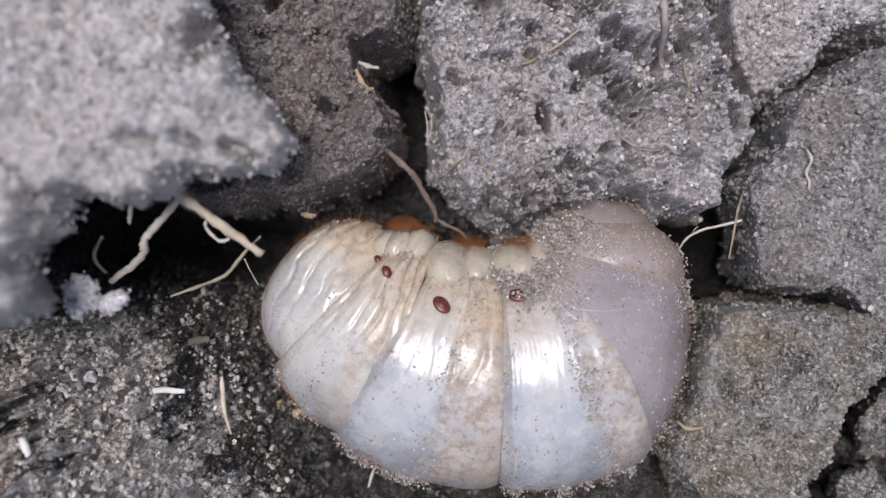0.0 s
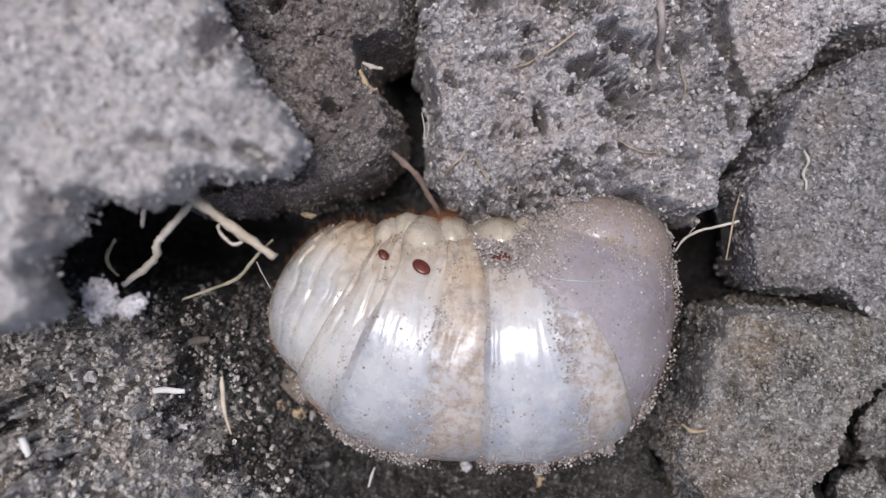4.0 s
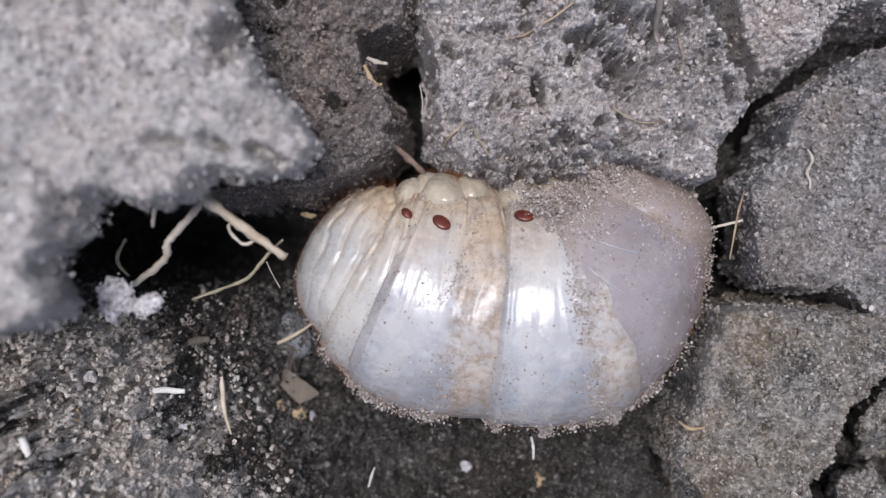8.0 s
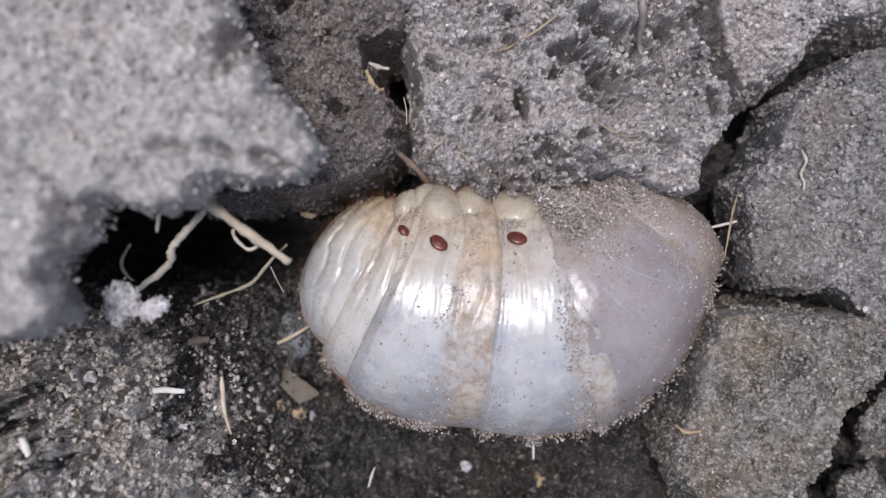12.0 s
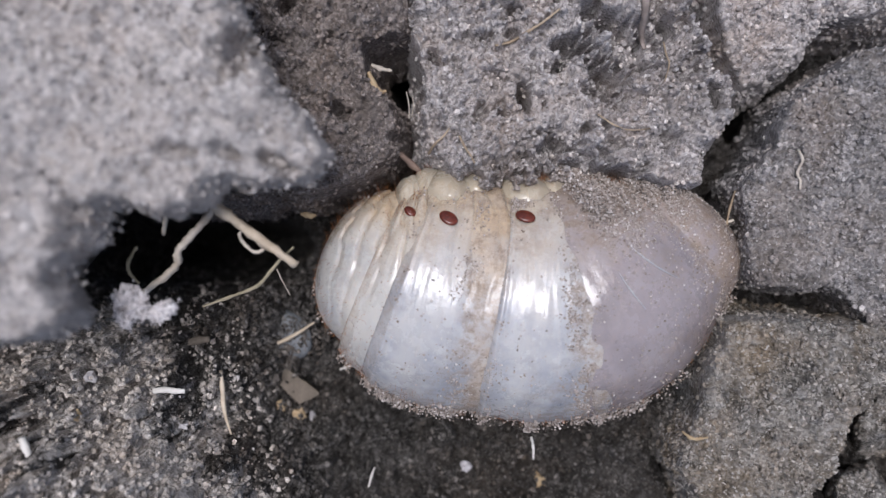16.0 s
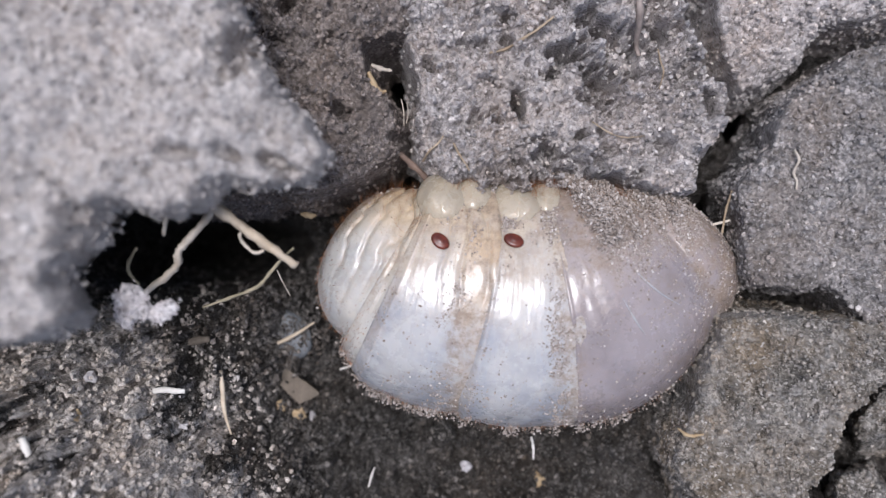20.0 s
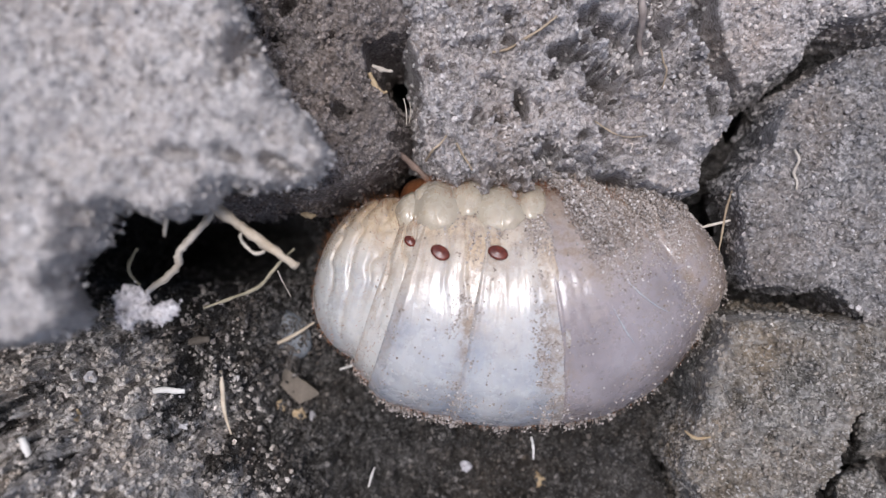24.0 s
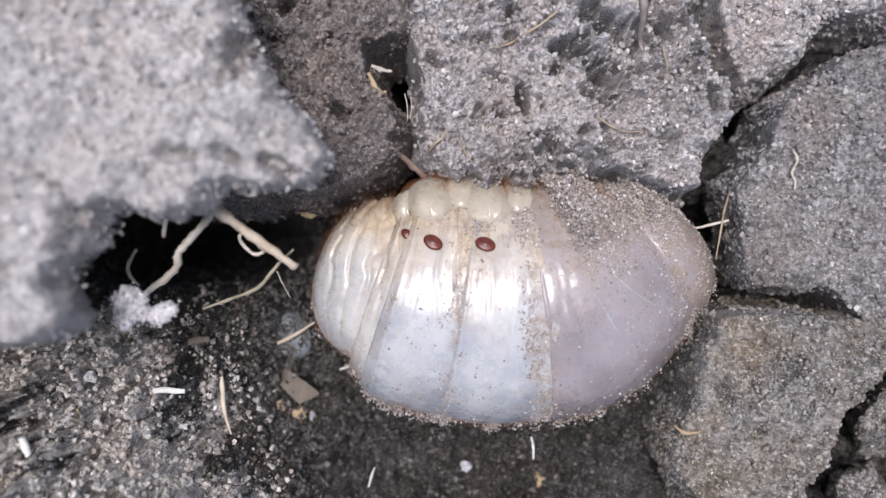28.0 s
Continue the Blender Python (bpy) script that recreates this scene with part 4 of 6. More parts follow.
    grime = np.clip(rear * np.clip((LL - w / 2 + 1.3) / 1.3, 0, 1) + 0.35 * np.clip((-LL - w / 2 + 0.5) / 0.8, 0, 1) * (key != "A") + belly_g * np.clip((yy - 0.1) / 0.6, 0, 1) + (0.5 if key in "AB" else 0.25) * np.clip(-yy - 0.8, 0, 1) * 4, 0, 1)
    warm_g = {"A": 0.9, "B": 0.95, "C": 0.85, "D": 0.6, "E": 0.25, "F": 0.1}[key]
    warm = warm_g * np.clip((yy + 0.05 + 0.35 * fbm(LL, arc, 4.0, 3, seed + 30)) / 0.75, 0, 1)
    for name, values in (("fold", fold), ("grime", grime), ("warm", warm)):
        me.attributes.new(name, "FLOAT", "POINT").data.foreach_set("value", np.concatenate([values.reshape(-1), (0.5, 0.5)]).astype(np.float32))
    RING_GRID[key] = (np.stack([X, Y, Z], axis=-1), LL, PHI)
    return me


def on_ring(key, x, angle, out=0.0):
    """A place on a ring's skin (mm) and its way out: x along the ring, angle in degrees from the belly side up."""
    bend = RINGS[key][3]
    r, a = float(ring_profile(key, np.array([x]))[0]), radians(angle)
    y, z = r * math.cos(a), BODY_RATIO * r * math.sin(a)
    n = Vector((0, math.cos(a), math.sin(a) / BODY_RATIO)).normalized()
    turn, rb = x * bend, 1 / bend
    p = Vector(((rb - y) * math.sin(turn), rb - (rb - y) * math.cos(turn), z))
    n = Vector((-n.y * math.sin(turn), n.y * math.cos(turn), n.z))
    return p + n * out, n


grub = new("beetle_grub")
tagged(grub, "fat cream-white beetle grub curled in the soil hollow", "grub")
SEGMENTS = {}
for n_, key in enumerate(RINGS):
    mat = RINGS[key][4]
    seg = part("body_segment", ring_mesh(key, 100 + n_), mat, grub)
    SEGMENTS[key] = (seg,)
    if key in BREATH:
        x, angle, size = BREATH[key]
        bm = bmesh.new()
        bmesh.ops.create_uvsphere(bm, u_segments=24, v_segments=16, radius=1.0)
        for v in bm.verts:
            d = math.hypot(v.co.x, v.co.y)
            slit = 0.14 * math.exp(-((d - 0.45) / 0.22) ** 2) if v.co.z > 0 else 0
            v.co = Vector((v.co.x * 0.84 * size, v.co.y * 0.60 * size, (v.co.z - slit) * 0.28)) * MM
        sp = part("spiracle", bm, SPIRACLE_RED, seg, "oval red-brown breathing hole")
        p, nrm = on_ring(key, x, angle, 0.34 if key == "D" else 0.08)
        sp.matrix_basis = Matrix.Translation(p * MM) @ nrm.to_track_quat("Z", "X").to_matrix().to_4x4() @ Matrix.Rotation(radians({"C": 65, "D": 75}.get(key, 60)), 4, "Z")


def spikes(name, roots, ways, lengths, radius, mat):
    """Stiff hairs as one mesh: a thin three-sided cone at every place (mm)."""
    d = ways / np.linalg.norm(ways, axis=1, keepdims=True)
    s = np.cross(d, (0.3, 0.2, 0.93))
    s = s / np.maximum(np.linalg.norm(s, axis=1, keepdims=True), 1e-6)
    t = np.cross(d, s)
    V = np.stack([roots + radius * (math.cos(a) * s + math.sin(a) * t) for a in (0, 2.09, 4.19)] + [roots + d * np.asarray(lengths)[:, None]], axis=1)
    k = 4 * np.arange(len(roots))[:, None]
    T = np.concatenate([k + np.array([i]) for i in ((0, 1, 3), (1, 2, 3), (2, 0, 3))])
    return mesh_from(name, V.reshape(-1, 3) * MM, [T], mat, False)


# how many grains cling to each ring, and how much they gather on the belly side
DIRT = {"A": (1300, 0.15), "B": (700, 0.15), "C": (5200, 0.3), "D": (8500, 0.9), "E": (34000, 2.6), "F": (12000, 2.6)}
for n_, (key, (count, gather)) in enumerate(DIRT.items()):
    seg = SEGMENTS[key][0]
    P, LL, PHI = RING_GRID[key]
    w = RINGS[key][0]
    rnd = np.random.RandomState(700 + n_)
    yy = np.cos(PHI)
    clump = np.clip(fbm(P[..., 0] + 3 * n_, P[..., 1] + P[..., 2], 2.0, 5, 800 + n_, 0.7) * 3.0 + (0.7 if key in "EF" else 0.3), 0.03, 1.8)
    weight = 0.05 + 1.1 * np.exp(-((LL - w / 2 + 0.7) / 0.7) ** 2) + 0.35 * np.exp(-((LL + w / 2) / 0.5) ** 2)
    weight = weight + gather * np.clip(yy - (0.1 if key in "EF" else 0.25), 0, 1) * 2.2
    if key == "F":
        weight = weight + 1.6 * np.clip((LL + 1) / 5, 0, 1) * np.clip(yy + 0.65, 0, 1)
    if key == "E":
        weight = weight * np.where(yy > 0.15, np.clip((LL + 2.0) / 3.0, 0.0, 1), 1) + 1.1 * np.clip((LL - 2.5) / 5, 0, 1) * np.clip(yy + 0.75, 0, 1) + 0.10
    weight = weight * clump
    if key in BREATH:
        # the breathing holes keep clean
        hole = np.array(on_ring(key, *BREATH[key][:2])[0])
        weight = weight * np.clip((np.linalg.norm(P - hole, axis=-1) - 1.0) / 0.9, 0, 1)
    # a crust of soil along the back, where the body lies in the hollow
    weight = weight + 2.0 * np.clip(-yy - 0.93, 0, 1) * 10 * np.clip(fbm(LL + 9 * n_, PHI * 2, 1.5, 3, 860 + n_) * 4.5 - 0.7, 0.015, 1)
    weight = weight * (np.sin(PHI) > -0.25) * (np.abs(LL) < w / 2 + (9 if key in "AEF" else 1.4))
    radius = np.hypot(P[..., 1], P[..., 2])
    wt = (weight * np.clip(radius / 6, 0.1, 1)).ravel()
    pick = rnd.choice(len(wt), count, p=wt / wt.sum())
    pts = P.reshape(-1, 3)[pick] + rnd.uniform(-0.5, 0.5, (count, 3)) * (0.16, 0.4, 0.03)
    py_ = yy.ravel()[pick]
    belly, back = py_ > 0.45, py_ < -0.93
    heap = np.clip(clump.ravel()[pick] - 0.35, 0, 1.2)
    lift = np.where(belly & (key in "EF"), 1.2 * heap, np.where(back, 0.8, 0.02)) * rnd.rand(count) ** 1.6
    pts = pts + lift[:, None] * np.stack([0 * lift, py_, np.sin(PHI.ravel()[pick])], axis=1)
    size = 0.028 + np.where(back, 0.11, np.where(belly & (key in "EF"), 0.13, 0.09)) * rnd.rand(count) ** 2.6
    tagged(part("clinging_soil", grains("clinging_soil", pts, size, SOIL_CLING, 60 + n_), SOIL_CLING, seg), "soil grains stuck to the damp skin", kind="stuff")
    # rust hairs along the belly edge, short pale fuzz along the back and the front
    edge = (np.abs(LL) < w / 2 + (6 if key in "AF" else 0.5)) & (np.sin(PHI) > -0.6) & (np.sin(PHI) < 0.5) & (np.abs(yy) > 0.85)
    cand = np.flatnonzero(edge.ravel())
    if key in "AB":
        cand = np.concatenate([cand, np.flatnonzero(((LL < 1.0) & (np.sin(PHI) > -0.2)).ravel())])
    pick = rnd.choice(cand, 900 if key in "AB" else 500)
    ph = PHI.ravel()[pick]
    way = np.stack([rnd.normal(0, 0.25, len(ph)) - (0.6 if key == "A" else 0), np.cos(ph) + rnd.normal(0, 0.25, len(ph)), np.sin(ph) + rnd.normal(0, 0.25, len(ph))], axis=1)
    length = np.where(np.cos(ph) > 0.5, 0.5 + 0.9 * rnd.rand(len(ph)), 0.2 + 0.4 * rnd.rand(len(ph)))
    if key in "CDE":
        low = np.flatnonzero(((yy > 0.88) & (np.abs(LL) < w / 2)).ravel())
        more = rnd.choice(low, 900)
        ph2 = PHI.ravel()[more]
        pick, length = np.concatenate([pick, more]), np.concatenate([length, 0.6 + 1.3 * rnd.rand(900)])
        way = np.concatenate([way, np.stack([rnd.normal(0, 0.3, 900), np.cos(ph2), np.sin(ph2) + rnd.normal(0, 0.3, 900)], axis=1)])
    part("bristles", spikes("bristles", P.reshape(-1, 3)[pick], way, length, 0.012, BRISTLE), BRISTLE, seg, "short rust-brown hairs")


def lobe_mesh(radii, seed):
    """A soft pad of skin with fine creases along it."""
    bm = bmesh.new()
    bmesh.ops.create_uvsphere(bm, u_segments=48, v_segments=24, radius=1.0)
    for v in bm.verts:
        k = 1 + 0.08 * noise.noise(v.co * 1.7 + Vector((seed, 0, 0))) - 0.035 * abs(math.sin(v.co.x * 7 + 2.0 * noise.noise(v.co * 2 + Vector((0, seed, 0))))) ** 0.5
        v.co = Vector((v.co.x * radii[0], v.co.y * radii[1], v.co.z * radii[2])) * (k * MM)
    return bm


# the row of soft pads along the belly edge below the breathing holes, and the crowded ones behind the head
for key, x, angle, sink, radii in (
    ("A", -4.4, 24, 0.9, (1.2, 1.4, 1.7)), ("A", -2.6, 27, 1.3, (1.4, 1.6, 2.3)), ("A", -0.2, 25, 1.1, (1.4, 1.6, 2.5)),
    ("B", -0.8, 24, 1.1, (1.5, 1.7, 2.7)), ("B", 1.8, 20, 1.1, (1.5, 1.7, 2.9)),
    ("C", -1.4, 20, 1.5, (2.6, 2.2, 4.2)), ("C", 2.6, 14, 1.4, (2.2, 2.0, 3.8)),
    ("D", -1.5, 19, 1.5, (2.7, 2.2, 4.2)), ("D", 2.6, 13, 1.45, (2.2, 2.0, 3.8))):
    p, nrm = on_ring(key, x, angle, -sink)
    pad = part("side_lobe", lobe_mesh(radii, x + angle), SKIN_LOBE, SEGMENTS[key][0], "small translucent cream side lobe")
    pad.matrix_basis = Matrix.Translation(p * MM) @ Matrix.Rotation(radians(angle * 0.6), 4, "X") @ Matrix.Rotation(x * RINGS[key][3], 4, "Z")
SEG_A = SEGMENTS["A"][0]
head = part("head", ellipsoid((2.6, 2.0, 2.4), 5), HORN, SEG_A, "glossy orange-brown head tucked under the body")
head.location = (0.6 * MM, 8.0 * MM, -3.0 * MM)
for n_, (x0, y0) in enumerate(((1.0, 7.6), (3.0, 8.0))):
    leg = part("leg", tube([(x0, y0, -1.0), (x0 + 0.8, y0 + 1.6, -0.6), (x0 + 2.0, y0 + 2.2, -1.2), (x0 + 3.0, y0 + 1.8, -2.2)], (0.4, 0.34, 0.26, 0.1), 30 + n_), HORN, SEG_A, "folded orange-brown leg")
# fine pale creases scratched across the smooth hind ring
for x0, x1, a0, a1 in ((0.6, 2.9, 72, 104), (-1.2, -0.5, 86, 106)):
    path = [tuple(on_ring("E", x0 + (x1 - x0) * k / 6, a0 + (a1 - a0) * (k / 6) ** 0.8, -0.02)[0]) for k in range(7)]
    part("skin_crease", tube(path, (0.03, 0.07, 0.03), 3), SKIN_WHITE, SEGMENTS["E"][0], "fine pale crease in the skin")


# ---- what moves ----
def push(key, dx, dy):
    """A clod's pose once it has been pushed by mm along the ground."""
    x, y, z = HOME[key]
    return pose(x + dx * MM, y + dy * MM, z)


def ring_at(x, y, z, turn, roll):
    """A body ring's pose: place in mm, turn in the plane, roll about the body's axis."""
    return pose(x * MM, y * MM, z * MM, roll, 0, turn)


HOME = {k: tuple(o.location) for k, o in CLODS.items()}


def motions():
    walk(CLODS["left_high"], [
        (0, push("left_high", 0.00, -0.00)),
        (1, push("left_high", 0.06, -0.12)),
        (1.5, push("left_high", 0.06, -0.12)),
        (2, push("left_high", 0.18, -0.12)),
        (2.5, push("left_high", 0.66, -0.18)),
        (3, push("left_high", 0.90, -0.18)),
        (5.5, push("left_high", 1.02, -0.36)),
        (6.5, push("left_high", 1.14, -0.36)),
        (7.5, push("left_high", 1.74, -0.24)),
        (8, push("left_high", 1.80, -0.24)),
        (8.5, push("left_high", 1.92, -0.48)),
        (10, push("left_high", 1.92, -0.54)),
        (10.5, push("left_high", 1.86, -0.54)),
        (11, push("left_high", 1.98, -0.60)),
        (11.5, push("left_high", 1.98, -0.60)),
        (12.5, push("left_high", 2.28, -0.66)),
        (14.5, push("left_high", 2.28, -0.66)),
        (15, push("left_high", 2.28, -0.72)),
        (15.5, push("left_high", 2.34, -0.72)),
        (16, push("left_high", 2.64, -0.84)),
        (16.5, push("left_high", 2.76, -0.90)),
        (19.5, push("left_high", 2.64, -0.90)),
        (21, push("left_high", 2.76, -0.90)),
        (21.5, push("left_high", 2.82, -0.96)),
        (23.5, push("left_high", 2.70, -0.96)),
        (26, push("left_high", 2.76, -0.96)),
        (27, push("left_high", 2.82, -1.02)),
        (28, push("left_high", 2.64, -1.02))])
    walk(CLODS["left_back"], [
        (0, push("left_back", 0.00, -0.00)),
        (1, push("left_back", 0.08, -0.14)),
        (2, push("left_back", 0.08, -0.14)),
        (3, push("left_back", 0.29, -0.00)),
        (5.5, push("left_back", 0.36, -0.14)),
        (6, push("left_back", 0.43, -0.14)),
        (6.5, push("left_back", 0.43, -0.07)),
        (7, push("left_back", 0.50, 0.15)),
        (7.5, push("left_back", 0.72, 0.36)),
        (8, push("left_back", 0.72, 0.36)),
        (8.5, push("left_back", 0.72, 0.15)),
        (10.5, push("left_back", 0.72, 0.08)),
        (12, push("left_back", 0.87, -0.07)),
        (12.5, push("left_back", 0.94, -0.07)),
        (15.5, push("left_back", 0.94, -0.07)),
        (16, push("left_back", 1.08, -0.22)),
        (16.5, push("left_back", 1.16, -0.22)),
        (18, push("left_back", 1.08, -0.22)),
        (20.5, push("left_back", 1.08, -0.22)),
        (21, push("left_back", 1.16, -0.29)),
        (27, push("left_back", 1.16, -0.29)),
        (28, push("left_back", 1.08, -0.29))])
    walk(CLODS["middle"], [
        (0, push("middle", 0.00, -0.00)),
        (0.5, push("middle", -0.14, -0.08)),
        (1, push("middle", -0.50, -0.43)),
        (1.5, push("middle", -0.79, -0.58)),
        (2, push("middle", -0.72, -0.58)),
        (2.5, push("middle", -0.29, -0.36)),
        (3, push("middle", -0.22, -0.22)),
        (3.5, push("middle", -0.22, -0.22)),
        (5.5, push("middle", -0.58, 0.22)),
        (6, push("middle", -0.65, 0.36)),
        (6.5, push("middle", -0.58, 0.65)),
        (7, push("middle", -0.36, 1.16)),
        (7.5, push("middle", -0.36, 2.02)),
        (8, push("middle", -0.43, 2.24)),
        (8.5, push("middle", -0.50, 2.02)),
        (9, push("middle", -0.43, 1.88)),
        (10, push("middle", -0.43, 1.95)),
        (11, push("middle", -1.66, 1.23)),
        (11.5, push("middle", -1.73, 1.08)),
        (12, push("middle", -1.81, 1.16)),
        (12.5, push("middle", -1.81, 1.16)),
        (15, push("middle", -1.16, 1.88)),
        (15.5, push("middle", -1.23, 1.81)),
        (16, push("middle", -1.59, 1.66)),
        (16.5, push("middle", -1.81, 1.37)),
        (17, push("middle", -2.02, 1.30)),
        (17.5, push("middle", -1.95, 1.08)),
        (19, push("middle", -1.81, 1.51)),
        (19.5, push("middle", -1.95, 1.30)),
        (21, push("middle", -2.09, 0.87)),
        (21.5, push("middle", -2.09, 0.87)),
        (23.5, push("middle", -1.81, 1.08)),
        (24, push("middle", -1.81, 1.08)),
        (24.5, push("middle", -2.02, 0.94)),
        (25, push("middle", -2.02, 0.87)),
        (25.5, push("middle", -2.16, 1.01)),
        (26.5, push("middle", -2.09, 1.01)),
        (27, push("middle", -2.02, 1.23)),
        (28, push("middle", -1.73, 1.51))])
    walk(CLODS["back_right"], [
        (0, push("back_right", 0.00, -0.00)),
        (0.5, push("back_right", -0.15, -0.15)),
        (1, push("back_right", -0.45, -0.60)),
        (1.5, push("back_right", -0.67, -0.74)),
        (2, push("back_right", -0.59, -0.74)),
        (2.5, push("back_right", -0.07, -0.30)),
        (3, push("back_right", -0.07, -0.08)),
        (3.5, push("back_right", -0.07, -0.00)),
        (5.5, push("back_right", -0.45, -0.30)),
        (6, push("back_right", -0.37, -0.30)),
        (6.5, push("back_right", -0.22, 0.07)),
        (7, push("back_right", 0.22, 0.66)),
        (7.5, push("back_right", 0.52, 1.71)),
        (8, push("back_right", 0.60, 1.93)),
        (9, push("back_right", 0.37, 1.78)),
        (10, push("back_right", 0.37, 1.71)),
        (11, push("back_right", -0.89, 0.89)),
        (11.5, push("back_right", -0.96, 0.66)),
        (12.5, push("back_right", -0.96, 0.74)),
        (14.5, push("back_right", -0.59, 1.19)),
        (15.5, push("back_right", -0.74, 0.89)),
        (16, push("back_right", -0.96, 0.59)),
        (16.5, push("back_right", -1.04, 0.30)),
        (17.5, push("back_right", -1.04, 0.30)),
        (18.5, push("back_right", -1.04, 0.45)),
        (19, push("back_right", -1.11, 0.37)),
        (20.5, push("back_right", -1.11, 0.22)),
        (21, push("back_right", -1.11, 0.07)),
        (21.5, push("back_right", -1.11, 0.07)),
        (24, push("back_right", -1.04, 0.59)),
        (24.5, push("back_right", -1.11, 0.30)),
        (25.5, push("back_right", -1.11, 0.15)),
        (26.5, push("back_right", -1.11, 0.30)),
        (27, push("back_right", -1.04, 0.45)),
        (28, push("back_right", -0.89, 0.96))])
    walk(CLODS["right"], [
        (0, push("right", 0.00, -0.00)),
        (0.5, push("right", -0.29, -0.00)),
        (1, push("right", -0.43, -0.00)),
        (2, push("right", -0.29, -0.08)),
        (2.5, push("right", 0.15, -0.08)),
        (5.5, push("right", -0.65, -0.08)),
        (6.5, push("right", -0.43, -0.08)),
        (7.5, push("right", 0.07, -0.00)),
        (8, push("right", 0.07, -0.00)),
        (8.5, push("right", -0.07, -0.00)),
        (9.5, push("right", -0.07, -0.00)),
        (10, push("right", -0.07, -0.08)),
        (10.5, push("right", -0.15, -0.08)),
        (11, push("right", -0.36, -0.08)),
        (12, push("right", -0.43, -0.08)),
        (12.5, push("right", -0.43, -0.08)),
        (14.5, push("right", 0.07, -0.08)),
        (15, push("right", 0.07, -0.08)),
        (15.5, push("right", -0.15, -0.08)),
        (16, push("right", -0.72, -0.00)),
        (16.5, push("right", -0.94, -0.00)),
        (17.5, push("right", -1.08, -0.00)),
        (19.5, push("right", -1.01, -0.00)),
        (20.5, push("right", -1.08, -0.00)),
        (21.5, push("right", -1.30, -0.00)),
        (23.5, push("right", -1.16, -0.00)),
        (24, push("right", -1.01, -0.00)),
        (24.5, push("right", -1.23, -0.00)),
        (25, push("right", -1.30, -0.00)),
        (26.5, push("right", -1.30, -0.00)),
        (27.5, push("right", -1.16, -0.00)),
        (28, push("right", -1.16, -0.00))])
    walk(CLODS["low_right"], [
        (0, push("low_right", 0.00, -0.00)),
        (1, push("low_right", 0.00, -0.00)),
        (1.5, push("low_right", 0.29, -0.14)),
        (2, push("low_right", 0.44, -0.14)),
        (2.5, push("low_right", 0.80, -0.22)),
        (3, push("low_right", 0.73, -0.29)),
        (3.5, push("low_right", 0.58, -0.22)),
        (5.5, push("low_right", 0.07, -0.22)),
        (6, push("low_right", 0.15, -0.36)),
        (6.5, push("low_right", 0.44, -0.44)),
        (7, push("low_right", 0.44, -0.29)),
        (7.5, push("low_right", 0.22, -0.07)),
        (8, push("low_right", 0.15, -0.00)),
        (8.5, push("low_right", -0.22, -0.00)),
        (9, push("low_right", -0.37, 0.08)),
        (9.5, push("low_right", -0.07, 0.15)),
        (10.5, push("low_right", 0.07, 0.08)),
        (11, push("low_right", -0.15, -0.07)),
        (11.5, push("low_right", 0.00, -0.22)),
        (12, push("low_right", -0.15, -0.29)),
        (12.5, push("low_right", 0.29, -0.44)),
        (14.5, push("low_right", 0.95, -0.44)),
        (15, push("low_right", 1.17, -0.65)),
        (15.5, push("low_right", 1.02, -0.65)),
        (16.5, push("low_right", -0.07, -1.02)),
        (17, push("low_right", -0.15, -1.02)),
        (17.5, push("low_right", -0.44, -0.58)),
        (18, push("low_right", -0.22, -0.44)),
        (18.5, push("low_right", 0.22, -0.58)),
        (19, push("low_right", 0.36, -0.65)),
        (19.5, push("low_right", 0.22, -0.51)),
        (20, push("low_right", 0.07, -0.58)),
        (20.5, push("low_right", 0.44, -0.95)),
        (21, push("low_right", -0.22, -0.80)),
        (21.5, push("low_right", -1.17, -0.51)),
        (23.5, push("low_right", 0.22, -0.58)),
        (24, push("low_right", 0.66, -0.80)),
        (24.5, push("low_right", -0.59, -0.36)),
        (25, push("low_right", -1.17, -0.14)),
        (27.5, push("low_right", -1.17, -0.14)),
        (28, push("low_right", -0.22, -0.36))])
    walk(CLODS["pale_crumb"], [
        (0, push("pale_crumb", 0.00, -0.00)),
        (0.5, push("pale_crumb", 0.00, -0.06)),
        (1, push("pale_crumb", 0.13, -0.13)),
        (2, push("pale_crumb", 0.19, -0.13)),
        (2.5, push("pale_crumb", 0.83, -0.06)),
        (3, push("pale_crumb", 1.28, -0.13)),
        (5.5, push("pale_crumb", 1.41, -0.32)),
        (6.5, push("pale_crumb", 1.60, -0.26)),
        (7.5, push("pale_crumb", 2.43, -0.13)),
        (8, push("pale_crumb", 2.56, -0.19)),
        (8.5, push("pale_crumb", 2.75, -0.38)),
        (9, push("pale_crumb", 2.75, -0.45)),
        (11, push("pale_crumb", 2.69, -0.45)),
        (12.5, push("pale_crumb", 3.14, -0.51)),
        (15, push("pale_crumb", 3.20, -0.58)),
        (15.5, push("pale_crumb", 3.33, -0.58)),
        (16, push("pale_crumb", 3.65, -0.70)),
        (16.5, push("pale_crumb", 3.78, -0.70)),
        (20, push("pale_crumb", 3.71, -0.70)),
        (21, push("pale_crumb", 3.78, -0.70)),
        (21.5, push("pale_crumb", 3.84, -0.77)),
        (23.5, push("pale_crumb", 3.78, -0.77)),
        (27, push("pale_crumb", 3.84, -0.77)),
        (28, push("pale_crumb", 3.65, -0.83))])
